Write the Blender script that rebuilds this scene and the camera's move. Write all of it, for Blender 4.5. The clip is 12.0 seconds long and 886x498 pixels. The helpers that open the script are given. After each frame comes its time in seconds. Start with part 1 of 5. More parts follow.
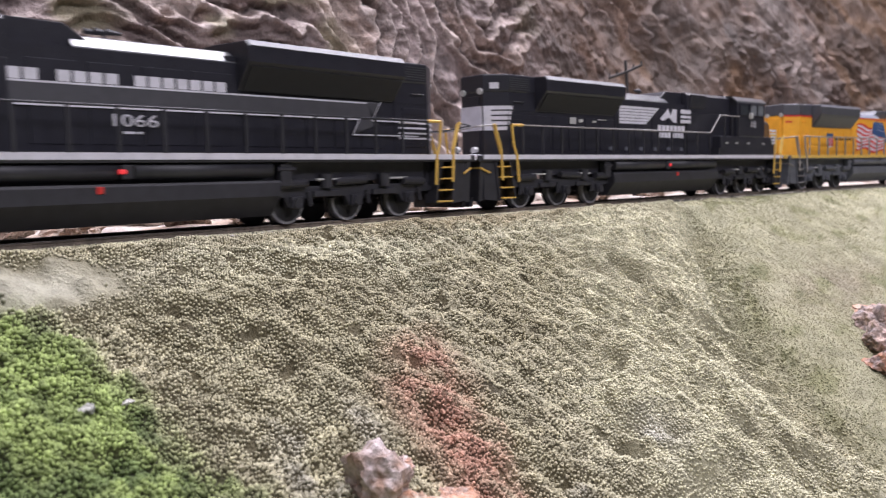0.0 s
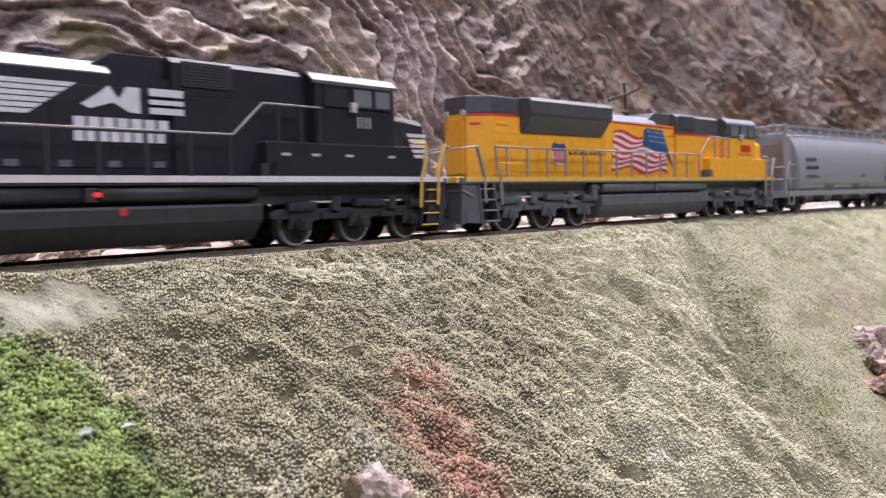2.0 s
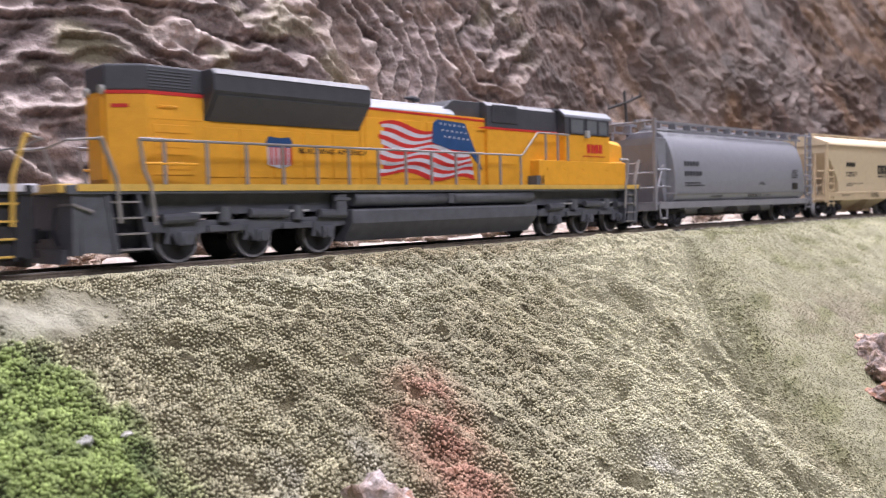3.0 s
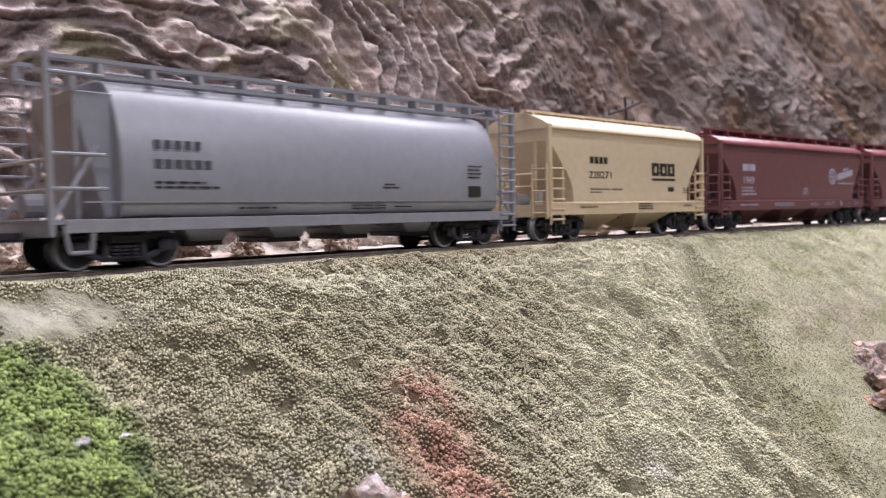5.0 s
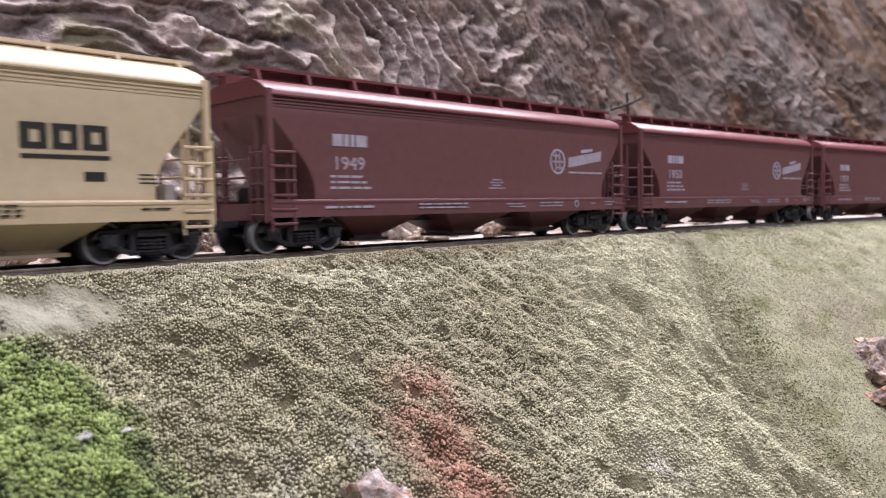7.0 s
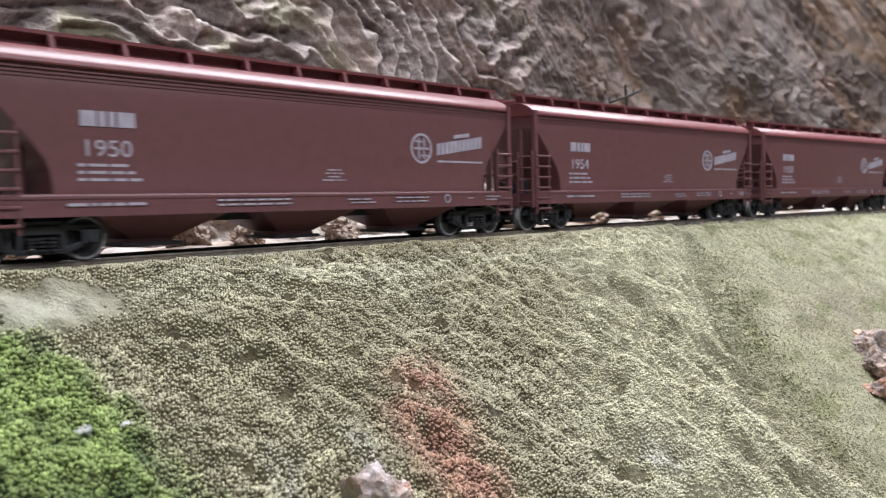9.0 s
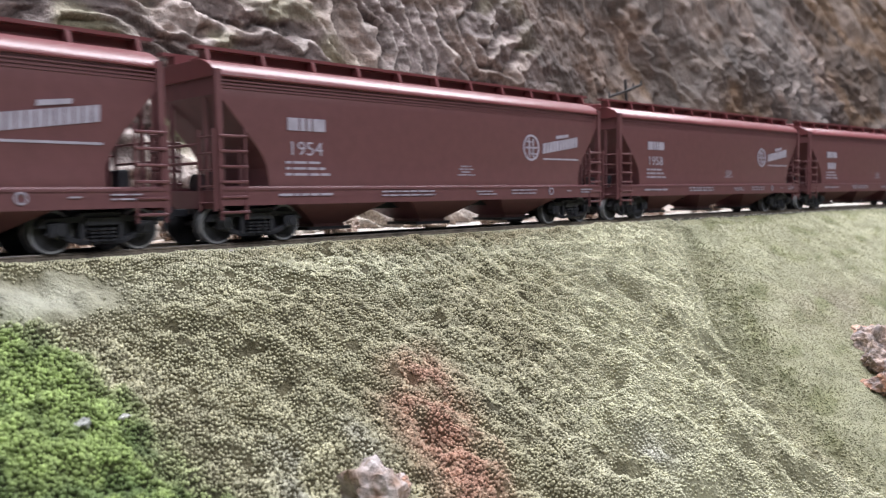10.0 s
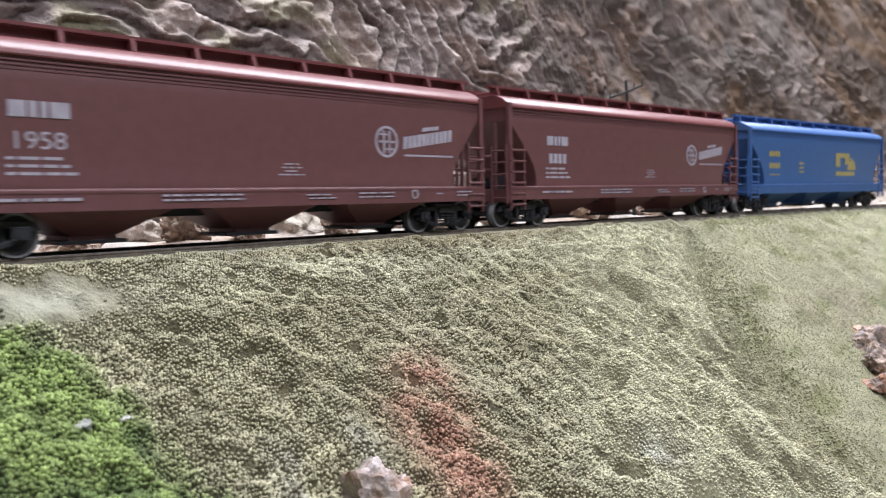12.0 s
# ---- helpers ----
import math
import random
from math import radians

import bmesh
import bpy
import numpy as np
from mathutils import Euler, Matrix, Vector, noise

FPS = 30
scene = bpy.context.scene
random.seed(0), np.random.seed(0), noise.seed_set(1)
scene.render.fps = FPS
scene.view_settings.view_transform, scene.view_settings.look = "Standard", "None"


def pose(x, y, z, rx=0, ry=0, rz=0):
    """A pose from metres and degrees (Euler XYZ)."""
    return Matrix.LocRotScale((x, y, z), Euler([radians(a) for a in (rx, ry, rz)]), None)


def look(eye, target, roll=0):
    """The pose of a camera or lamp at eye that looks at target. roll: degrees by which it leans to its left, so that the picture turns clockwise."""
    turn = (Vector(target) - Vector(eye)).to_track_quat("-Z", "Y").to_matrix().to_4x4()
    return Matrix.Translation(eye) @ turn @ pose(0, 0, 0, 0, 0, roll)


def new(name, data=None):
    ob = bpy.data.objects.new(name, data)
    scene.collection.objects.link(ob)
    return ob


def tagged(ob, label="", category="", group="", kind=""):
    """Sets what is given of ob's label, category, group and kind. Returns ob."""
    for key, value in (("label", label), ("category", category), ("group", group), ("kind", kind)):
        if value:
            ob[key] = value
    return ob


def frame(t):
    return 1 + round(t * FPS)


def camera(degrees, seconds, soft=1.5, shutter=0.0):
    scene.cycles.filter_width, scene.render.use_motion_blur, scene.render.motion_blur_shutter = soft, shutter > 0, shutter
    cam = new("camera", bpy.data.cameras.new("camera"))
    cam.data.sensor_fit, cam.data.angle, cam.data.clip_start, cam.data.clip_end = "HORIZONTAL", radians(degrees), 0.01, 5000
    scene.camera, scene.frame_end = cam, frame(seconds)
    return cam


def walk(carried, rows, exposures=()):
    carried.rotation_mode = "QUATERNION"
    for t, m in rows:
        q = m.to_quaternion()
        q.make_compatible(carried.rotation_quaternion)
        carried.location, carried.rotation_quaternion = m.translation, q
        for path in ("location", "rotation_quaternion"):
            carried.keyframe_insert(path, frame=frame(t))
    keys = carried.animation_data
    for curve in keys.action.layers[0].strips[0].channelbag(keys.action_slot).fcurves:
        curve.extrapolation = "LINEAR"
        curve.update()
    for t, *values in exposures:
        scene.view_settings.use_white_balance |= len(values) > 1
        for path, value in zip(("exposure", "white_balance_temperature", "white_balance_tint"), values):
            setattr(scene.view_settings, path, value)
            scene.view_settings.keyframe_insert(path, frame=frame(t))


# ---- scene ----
EYE = (0.0, 0.0, 0.0124)


def aim(pitch, roll, yaw):
    """A pose of the hand-held camera: degrees up, leaning left, and to the right of the y axis."""
    p, y = radians(pitch), radians(yaw)
    way = Vector((math.sin(y) * math.cos(p), math.cos(y) * math.cos(p), math.sin(p)))
    return look(EYE, Vector(EYE) + way, roll)


cam = camera(56.24, 12.0, soft=1.2, shutter=0.3)
cam.data.dof.use_dof = True
cam.data.dof.focus_distance = 0.23
cam.data.dof.aperture_fstop = 34
walk(cam, [
    (0.0, aim(-4.90, -1.48, 0.01)),
    (0.5, aim(-4.75, -1.43, -0.02)),
    (1.0, aim(-4.30, -1.42, 0.10)),
    (1.5, aim(-3.89, -1.49, 0.07)),
    (2.0, aim(-3.37, -1.56, 0.05)),
    (2.5, aim(-3.10, -1.49, 0.03)),
    (3.0, aim(-2.82, -1.62, 0.02)),
    (5.0, aim(-2.54, -1.13, 0.06)),
    (5.5, aim(-2.67, -1.02, 0.00)),
    (6.0, aim(-2.69, -0.95, -0.00)),
    (6.5, aim(-2.75, -0.95, 0.07)),
    (7.0, aim(-2.85, -1.03, -0.05)),
    (9.0, aim(-3.33, -1.15, 0.04)),
    (9.5, aim(-3.55, -1.09, 0.08)),
    (10.0, aim(-3.74, -0.95, 0.10)),
    (10.5, aim(-3.64, -1.08, 0.07)),
    (11.0, aim(-3.66, -1.11, 0.07)),
    (11.5, aim(-3.68, -1.11, 0.07)),
    (12.0, aim(-3.67, -1.06, 0.03)),
], exposures=[(0.0, 0.25, 6300, 13), (3.2, 0.28, 6300, 13), (5.0, 0.18, 6300, 13), (7.2, 0.16, 6300, 13), (9.0, 0.24, 6150, 2), (12.0, 0.24, 6150, 2)])

# ---- world and lamps: a closed hobby room with cool tubes under its ceiling ----
world = bpy.data.worlds.new("world")
scene.world = world
world.use_nodes = True
world.node_tree.nodes["Background"].inputs[0].default_value = (0.75, 0.8, 0.9, 1)
world.node_tree.nodes["Background"].inputs[1].default_value = 0.05


def tube_lamp(name, eye, target, size, size_y, watts, colour):
    data = bpy.data.lights.new(name, "AREA")
    data.shape, data.size, data.size_y, data.energy, data.color = "RECTANGLE", size, size_y, watts, colour
    ob = new(name, data)
    ob.matrix_world = look(eye, target)
    return ob


track_lamp = tube_lamp("ceiling_lamp_track", (0.42, 0.90, 1.3), (0.42, 0.91, 0), 2.1, 0.6, 62, (1.0, 0.955, 1.03))
track_lamp.matrix_world = pose(0.42, 0.90, 1.3, 0, 0, 44)
tube_lamp("ceiling_lamp_aisle", (0.95, -1.0, 1.3), (0.1, 0.3, 0), 2.4, 0.5, 35, (1.0, 0.955, 1.03))

# ---- materials ----


def material(name, colour, rough=0.5, metal=0.0, vary=0.15, scale=300.0, bump=0.0, bump_scale=2000.0, attribute=None, coat=0.0):
    """A surface whose colour wanders at two scales (per metre), with fine relief."""
    m = bpy.data.materials.new(name)
    m.use_nodes = True
    nt = m.node_tree
    bsdf = nt.nodes["Principled BSDF"]
    coord = nt.nodes.new("ShaderNodeTexCoord")
    base = None
    if attribute:
        at = nt.nodes.new("ShaderNodeAttribute")
        at.attribute_name = attribute
        base = at.outputs["Color"]
    else:
        rgb = nt.nodes.new("ShaderNodeRGB")
        rgb.outputs[0].default_value = (*colour, 1)
        base = rgb.outputs[0]
    for sc, amount in ((scale, vary), (scale * 9, vary * 0.7)):
        n = nt.nodes.new("ShaderNodeTexNoise")
        n.inputs["Scale"].default_value = sc
        n.inputs["Detail"].default_value = 4
        nt.links.new(coord.outputs["Object"], n.inputs["Vector"])
        ramp = nt.nodes.new("ShaderNodeMapRange")
        ramp.inputs[1].default_value, ramp.inputs[2].default_value = 0.3, 0.7
        ramp.inputs[3].default_value, ramp.inputs[4].default_value = 1 - amount, 1 + amount
        nt.links.new(n.outputs["Fac"], ramp.inputs[0])
        mul = nt.nodes.new("ShaderNodeVectorMath")
        mul.operation = "SCALE"
        nt.links.new(base, mul.inputs[0])
        nt.links.new(ramp.outputs[0], mul.inputs["Scale"])
        base = mul.outputs[0]
        last = n
    nt.links.new(base, bsdf.inputs["Base Color"])
    bsdf.inputs["Roughness"].default_value = rough
    bsdf.inputs["Metallic"].default_value = metal
    bsdf.inputs["Coat Weight"].default_value = coat
    rr = nt.nodes.new("ShaderNodeMapRange")
    rr.inputs[3].default_value, rr.inputs[4].default_value = max(rough - 0.08, 0.05), min(rough + 0.1, 1)
    nt.links.new(last.outputs["Fac"], rr.inputs[0])
    nt.links.new(rr.outputs[0], bsdf.inputs["Roughness"])
    if bump:
        n = nt.nodes.new("ShaderNodeTexNoise")
        n.inputs["Scale"].default_value = bump_scale
        n.inputs["Detail"].default_value = 5
        nt.links.new(coord.outputs["Object"], n.inputs["Vector"])
        b = nt.nodes.new("ShaderNodeBump")
        b.inputs["Strength"].default_value = bump
        b.inputs["Distance"].default_value = 0.001
        nt.links.new(n.outputs["Fac"], b.inputs["Height"])
        nt.links.new(b.outputs[0], bsdf.inputs["Normal"])
    return m


def glowing(name, colour, strength):
    m = bpy.data.materials.new(name)
    m.use_nodes = True
    b = m.node_tree.nodes["Principled BSDF"]
    b.inputs["Base Color"].default_value = (*colour, 1)
    b.inputs["Emission Color"].default_value = (*colour, 1)
    b.inputs["Emission Strength"].default_value = strength
    return m


SOIL = material("ground_cover", (0.3, 0.3, 0.2), 0.95, vary=0.22, scale=90, bump=0.8, bump_scale=1500, attribute="tint")
GRAIN = material("ground_foam", (0.3, 0.3, 0.2), 0.95, vary=0.25, scale=300, attribute="tint")
ROCK = material("painted_plaster_rock", (0.3, 0.25, 0.2), 0.8, vary=0.28, scale=60, bump=1.0, bump_scale=700, attribute="tint")
LOOSE = material("loose_rock", (0.36, 0.27, 0.24), 0.85, vary=0.35, scale=120, bump=0.8, bump_scale=900, attribute="tint")
RAIL = material("weathered_rail", (0.21, 0.175, 0.14), 0.5, 0.15, 0.35)
RAILTOP = material("rail_head", (0.25, 0.23, 0.22), 0.35, 0.9, 0.15)
TIE = material("sleeper_plastic", (0.03, 0.025, 0.022), 0.8, vary=0.3)
BALLAST = material("mixed_ballast", (0.22, 0.19, 0.15), 0.95, vary=0.6, scale=700, bump=1.0, bump_scale=2500)
BLACK = material("black_paint", (0.020, 0.020, 0.028), 0.3, vary=0.12)
SOFTBLACK = material("black_underframe", (0.024, 0.024, 0.031), 0.5, vary=0.2)
CHARCOAL = material("charcoal_stripe_paint", (0.05, 0.05, 0.06), 0.5, vary=0.1)
DARKGREY = material("dark_grey_paint", (0.062, 0.064, 0.078), 0.5, vary=0.1)
FRAMEGREY = material("grey_underframe", (0.095, 0.10, 0.12), 0.55, vary=0.15)
GLOSSTOP = material("glossy_dark_roof_paint", (0.06, 0.062, 0.07), 0.3, vary=0.08, coat=0.25)
SILVER = material("silver_paint", (0.17, 0.18, 0.215), 0.5, vary=0.06)
ORANGE = material("yellow_orange_paint", (0.78, 0.37, 0.03), 0.42, vary=0.06)
YELLOW = material("safety_yellow_paint", (0.62, 0.40, 0.09), 0.45, vary=0.1)
RED = material("red_paint", (0.55, 0.03, 0.025), 0.45, vary=0.08)
BLUE = material("dark_blue_paint", (0.02, 0.07, 0.2), 0.45, vary=0.1)
WHITE = material("white_lettering", (0.56, 0.55, 0.62), 0.6, vary=0.08)
CARMARK = material("pale_car_lettering", (0.40, 0.36, 0.45), 0.6, vary=0.12)
GRILLE = material("dark_radiator_mesh", (0.010, 0.010, 0.013), 0.75, vary=0.2)
INK = material("black_lettering", (0.015, 0.013, 0.012), 0.6, vary=0.05)
GREYCAR = material("light_grey_car_paint", (0.235, 0.24, 0.27), 0.38, vary=0.05)
GREYTRIM = material("grey_trim", (0.235, 0.235, 0.265), 0.5, vary=0.08)
CREAM = material("cream_car_paint", (0.60, 0.49, 0.345), 0.42, vary=0.05)
CREAMTRIM = material("cream_trim", (0.58, 0.46, 0.31), 0.45, vary=0.06)
MAROON = material("oxide_red_car_paint", (0.152, 0.062, 0.070), 0.48, vary=0.07)
MAROONTOP = material("oxide_red_roof_paint", (0.165, 0.050, 0.055), 0.36, vary=0.08)
BLUECAR = material("blue_car_paint", (0.055, 0.125, 0.34), 0.45, vary=0.06)
GOLD = material("gold_lettering", (0.36, 0.30, 0.13), 0.6, vary=0.08)
STEEL = material("wheel_steel", (0.38, 0.38, 0.40), 0.32, 0.4, 0.15)
GUN = material("blackened_wheel", (0.055, 0.055, 0.06), 0.45, 0.5, 0.2)
GLASS = material("dark_window_glazing", (0.03, 0.035, 0.04), 0.08, vary=0.02)
CLEAR = material("pale_window_glazing", (0.15, 0.16, 0.18), 0.15, vary=0.05)
HANDRAIL = material("grey_handrail_plastic", (0.25, 0.235, 0.235), 0.5, vary=0.08)
BARE = material("pale_plastic_detail", (0.4, 0.4, 0.4), 0.5, vary=0.1)
POLEWOOD = material("dark_pole_wood", (0.05, 0.045, 0.045), 0.8, vary=0.3)
WALLPAINT = material("room_wall_paint", (0.40, 0.40, 0.42), 0.8, vary=0.05, scale=4)
CARPET = material("room_floor_carpet", (0.12, 0.11, 0.1), 0.95, vary=0.2, scale=40)
REDLAMP = glowing("red_marker_light", (1.0, 0.05, 0.06), 0.15)

# ---- the line of the track: an arc of 4.06 m radius, rail heads at z = 0 ----
CURVE, HEAD, AHEAD = 0.24612, radians(46.18), 0.3079
RADIUS = 1 / CURVE


def on_track(s, w, z=0.0):
    th = HEAD - CURVE * s
    x = (math.sin(HEAD) - math.sin(th)) * RADIUS - math.sin(th) * w
    y = AHEAD + (math.cos(th) - math.cos(HEAD)) * RADIUS + math.cos(th) * w
    return Vector((x, y, z))


def on_track_np(s, w, z):
    th = HEAD - CURVE * s
    x = (math.sin(HEAD) - np.sin(th)) * RADIUS - np.sin(th) * w
    y = AHEAD + (np.cos(th) - math.cos(HEAD)) * RADIUS + np.cos(th) * w
    return np.stack([x, y, z + 0 * s], -1)


# ---- numeric noise ----
LATTICE = np.random.RandomState(7).rand(256, 256)


def grain(x, y, seed=0):
    """Smooth value noise, 0 to 1."""
    x, y = x + seed * 17.31, y + seed * 9.77
    ix, iy = np.floor(x).astype(int), np.floor(y).astype(int)
    fx, fy = x - ix, y - iy
    fx, fy = fx * fx * (3 - 2 * fx), fy * fy * (3 - 2 * fy)
    g = lambda a, b: LATTICE[a & 255, b & 255]
    return (g(ix, iy) * (1 - fx) + g(ix + 1, iy) * fx) * (1 - fy) + (g(ix, iy + 1) * (1 - fx) + g(ix + 1, iy + 1) * fx) * fy


def fractal(x, y, octaves=4, seed=0):
    total, amp, norm = 0, 1.0, 0
    for k in range(octaves):
        total, norm = total + amp * grain(x * 2 ** k, y * 2 ** k, seed + k), norm + amp
        amp *= 0.5
    return total / norm


def step(a, b, x):
    t = np.clip((x - a) / (b - a), 0, 1)
    return t * t * (3 - 2 * t)


def blend(base, colour, amount):
    return base * (1 - amount[..., None]) + np.array(colour) * amount[..., None]


def tinted_mesh(name, verts, faces, colours, mat, smooth=True):
    me = bpy.data.meshes.new(name)
    verts, faces = np.asarray(verts, np.float32), np.asarray(faces, np.int32)
    me.vertices.add(len(verts))
    me.vertices.foreach_set("co", verts.ravel())
    n = faces.shape[1]
    me.loops.add(faces.size)
    me.loops.foreach_set("vertex_index", faces.ravel())
    me.polygons.add(len(faces))
    me.polygons.foreach_set("loop_start", np.arange(0, faces.size, n, dtype=np.int32))
    me.polygons.foreach_set("use_smooth", np.full(len(faces), smooth))
    me.update(calc_edges=True)
    at = me.attributes.new("tint", "FLOAT_COLOR", "POINT")
    at.data.foreach_set("color", np.concatenate([colours, np.ones((len(verts), 1))], 1).astype(np.float32).ravel())
    me.materials.append(mat)
    return me


def grid_faces(rows, cols):
    i = np.arange(rows * cols).reshape(rows, cols)
    return np.stack([i[:-1, :-1], i[:-1, 1:], i[1:, 1:], i[1:, :-1]], -1).reshape(-1, 4)


def spread(*knots):
    """Coordinates with a chosen spacing stretch by stretch: (from, spacing), ..., end."""
    out = []
    for (a, d), b in zip(knots[:-1], [k[0] if isinstance(k, tuple) else k for k in knots[1:]]):
        out += list(np.linspace(a, b, max(2, int(round((b - a) / d))), endpoint=False))
    return np.array(out + [knots[-1]])


# ---- the ground: one sheet from the aisle up the bank, under the track and on to the cliff ----


def crease_line(w):
    return np.interp(-w, (0.0, 0.0287, 0.0428, 0.0697, 0.0843, 0.0993, 0.1215, 0.3), (0.15, 0.1233, 0.1077, 0.068, 0.0496, 0.0343, 0.0189, -0.06))


def grass_cover(s, w):
    """Where the green turf lies in the near corner, 0 to 1."""
    edge = np.interp(-w, (0.03, 0.0377, 0.044, 0.0538, 0.0694, 0.0782, 0.12, 0.2), (-0.18, -0.1673, -0.1604, -0.154, -0.1515, -0.152, -0.160, -0.18))
    n1, n2, n4 = fractal(s * 22, w * 22, 3, 11), fractal(s * 60, w * 60, 3, 12), fractal(s * 240, w * 240, 2, 14)
    edge = edge + 0.010 * (n1 - 0.5) + 0.022 * (n2 - 0.5)
    return step(0.007, -0.007, s - edge + 0.014 * (n4 - 0.5)) * step(0.037, 0.046, -w + 0.008 * (n2 - 0.5))


def ground_height(s, w):
    fall = np.maximum(0, -w - 0.022)
    z = -0.0016 - 0.62 * (fall - 0.006 * (1 - np.exp(-fall / 0.006)))
    z = np.maximum(z, -0.26 + 0.03 * z)
    # a swelling beside the crease, and the fold of the crease itself
    off = s - crease_line(w)
    live = step(0.0, 0.03, fall)
    fade = step(0.108, 0.072, -w)
    z = z + live * (0.007 * np.exp(-((off + 0.045) / 0.040) ** 2) - 0.011 * fade * np.exp(-np.abs(off - 0.003) / 0.009) + 0.004 * step(0.01, 0.06, off))
    z = z + live * 0.010 * (fractal(s * 18, w * 18, 2, 3) - 0.5)
    # a small scoop in the red scree
    z = z - 0.004 * np.exp(-(((s + 0.103) / 0.004) ** 2 + ((w + 0.092) / 0.003) ** 2))
    bed = step(0.0112, 0.0135, np.abs(w))
    rough = step(0.016, 0.03, -w)
    near = step(0.10, 0.0, off)
    z = z + rough * near * (0.0042 * (fractal(s * 120, w * 120, 2, 5) - 0.5) + 0.0034 * (fractal(s * 290, w * 290, 2, 6) - 0.5))
    z = z + rough * (1 - near) * (0.0030 * (fractal(s * 70, w * 110, 3, 5) - 0.5) + 0.0012 * (fractal(s * 200, w * 300, 2, 6) - 0.5))
    # crumbly lumps and small pits on the pale swelling
    lumpy = step(-0.12, -0.05, off) * step(0.05, 0.0, off) * step(0.035, 0.065, -w)
    z = z + rough * 0.0052 * (step(0.42, 0.68, fractal(s * 75, w * 75, 3, 9)) - 0.4) * lumpy
    z = z - rough * 0.0030 * step(0.76, 0.88, fractal(s * 170, w * 170, 2, 17)) * (0.25 + 0.75 * lumpy)
    z = z + 0.0046 * grass_cover(s, w) * (fractal(s * 150, w * 150, 3, 18) - 0.35)
    z = np.where(w > 0.012, z + 0.0040 * (fractal(s * 40, w * 60, 4, 8) - 0.5), z)
    return z - 0.0016 * (1 - bed)


def plaster_spill(s, w):
    return np.exp(-((s + 0.160) / 0.0190) ** 2 - ((w + 0.0355) / 0.0065) ** 4)


def ground_tint(s, w):
    n1, n2 = fractal(s * 22, w * 22, 3, 11), fractal(s * 60, w * 60, 3, 12)
    n4 = fractal(s * 240, w * 240, 2, 14)
    off = s - crease_line(w)
    c = np.zeros(s.shape + (3,)) + np.array((0.365, 0.348, 0.222))
    c = blend(c, (0.27, 0.252, 0.158), step(0.46, 0.66, n2) * 0.35)
    c = blend(c, (0.43, 0.42, 0.285), step(0.46, 0.66, n1) * 0.8)
    c = blend(c, (0.265, 0.24, 0.15), step(0.04, 0.055, -w) * step(-0.05, -0.10, off) * step(0.3, 0.6, n1) * 0.55)
    c = blend(c, (0.45, 0.44, 0.295), step(-0.112, -0.07, off + 0.03 * (n1 - 0.5)) * step(0.008, -0.006, off) * (0.6 + 0.4 * step(0.3, 0.6, n2)))
    c = blend(c, (0.44, 0.43, 0.30), np.exp(-((s + 0.06) / 0.09) ** 2 - ((w + 0.035) / 0.008) ** 2) * 0.6)
    # beyond the crease: fine pale flock with olive tufts lying across the fall
    far = step(0.004, 0.03, off)
    tuft = fractal(s * 55 + w * 70, w * 130 - s * 40, 4, 61)
    c = blend(c, (0.238, 0.232, 0.138), far * 0.95)
    c = blend(c, (0.15, 0.152, 0.068), far * step(0.54, 0.70, tuft) * 0.75)
    c = blend(c, (0.275, 0.268, 0.17), far * step(0.45, 0.30, tuft) * 0.6)
    c = blend(c, (0.20, 0.17, 0.12), far * np.exp(-((s - 0.155) / 0.05) ** 2 - ((w + 0.088) / 0.012) ** 2) * step(0.4, 0.6, n2) * 0.6)
    c = blend(c, (0.20, 0.185, 0.11), step(0.54, 0.7, fractal(s * 90, w * 90, 3, 15)) * 0.25 * (1 - far))
    # along the crease: a dark olive band, the fold's shade put into the tint
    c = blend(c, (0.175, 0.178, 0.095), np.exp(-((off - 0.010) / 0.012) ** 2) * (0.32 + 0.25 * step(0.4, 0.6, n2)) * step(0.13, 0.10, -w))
    c = blend(c, (0.28, 0.23, 0.13), np.exp(-((s + 0.01) / 0.10) ** 2 - ((w + 0.025) / 0.005) ** 2) * 0.6)
    # spilt white plaster by the track, red scree and grey grit
    c = blend(c, (0.285, 0.282, 0.212), plaster_spill(s, w) * (0.75 + 0.25 * n4))
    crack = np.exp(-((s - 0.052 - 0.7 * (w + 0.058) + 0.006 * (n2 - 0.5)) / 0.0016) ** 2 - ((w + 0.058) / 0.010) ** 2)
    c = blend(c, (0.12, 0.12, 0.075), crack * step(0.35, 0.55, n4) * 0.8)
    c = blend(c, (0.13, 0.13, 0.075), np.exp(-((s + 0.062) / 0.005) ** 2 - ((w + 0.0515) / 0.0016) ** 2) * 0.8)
    mid = -0.0910 - 0.47 * (-w - 0.075)
    red = np.exp(-(np.abs(s - mid + 0.012 * (n1 - 0.5)) / (0.0125 + 0.006 * (n2 - 0.5))) ** 3) * step(0.066, 0.082, -w + 0.02 * (n1 - 0.5)) * step(0.15, 0.11, -w)
    c = blend(c, (0.375, 0.20, 0.14), red * (0.35 + 0.65 * step(0.3, 0.6, 0.5 * n2 + 0.5 * n4)) * 0.85)
    c = blend(c, (0.36, 0.36, 0.38), np.exp(-((s + 0.065) / 0.015) ** 2 - ((w + 0.116) / 0.006) ** 2) * step(0.4, 0.6, n2) * 0.9)
    c = blend(c, (0.36, 0.36, 0.38), np.exp(-((s + 0.130) / 0.008) ** 2 - ((w + 0.089) / 0.008) ** 2) * step(0.35, 0.55, n2) * 0.8)
    # grass in the near corner, with painted highlights on clump tops and shade in hollows
    grass = grass_cover(s, w)
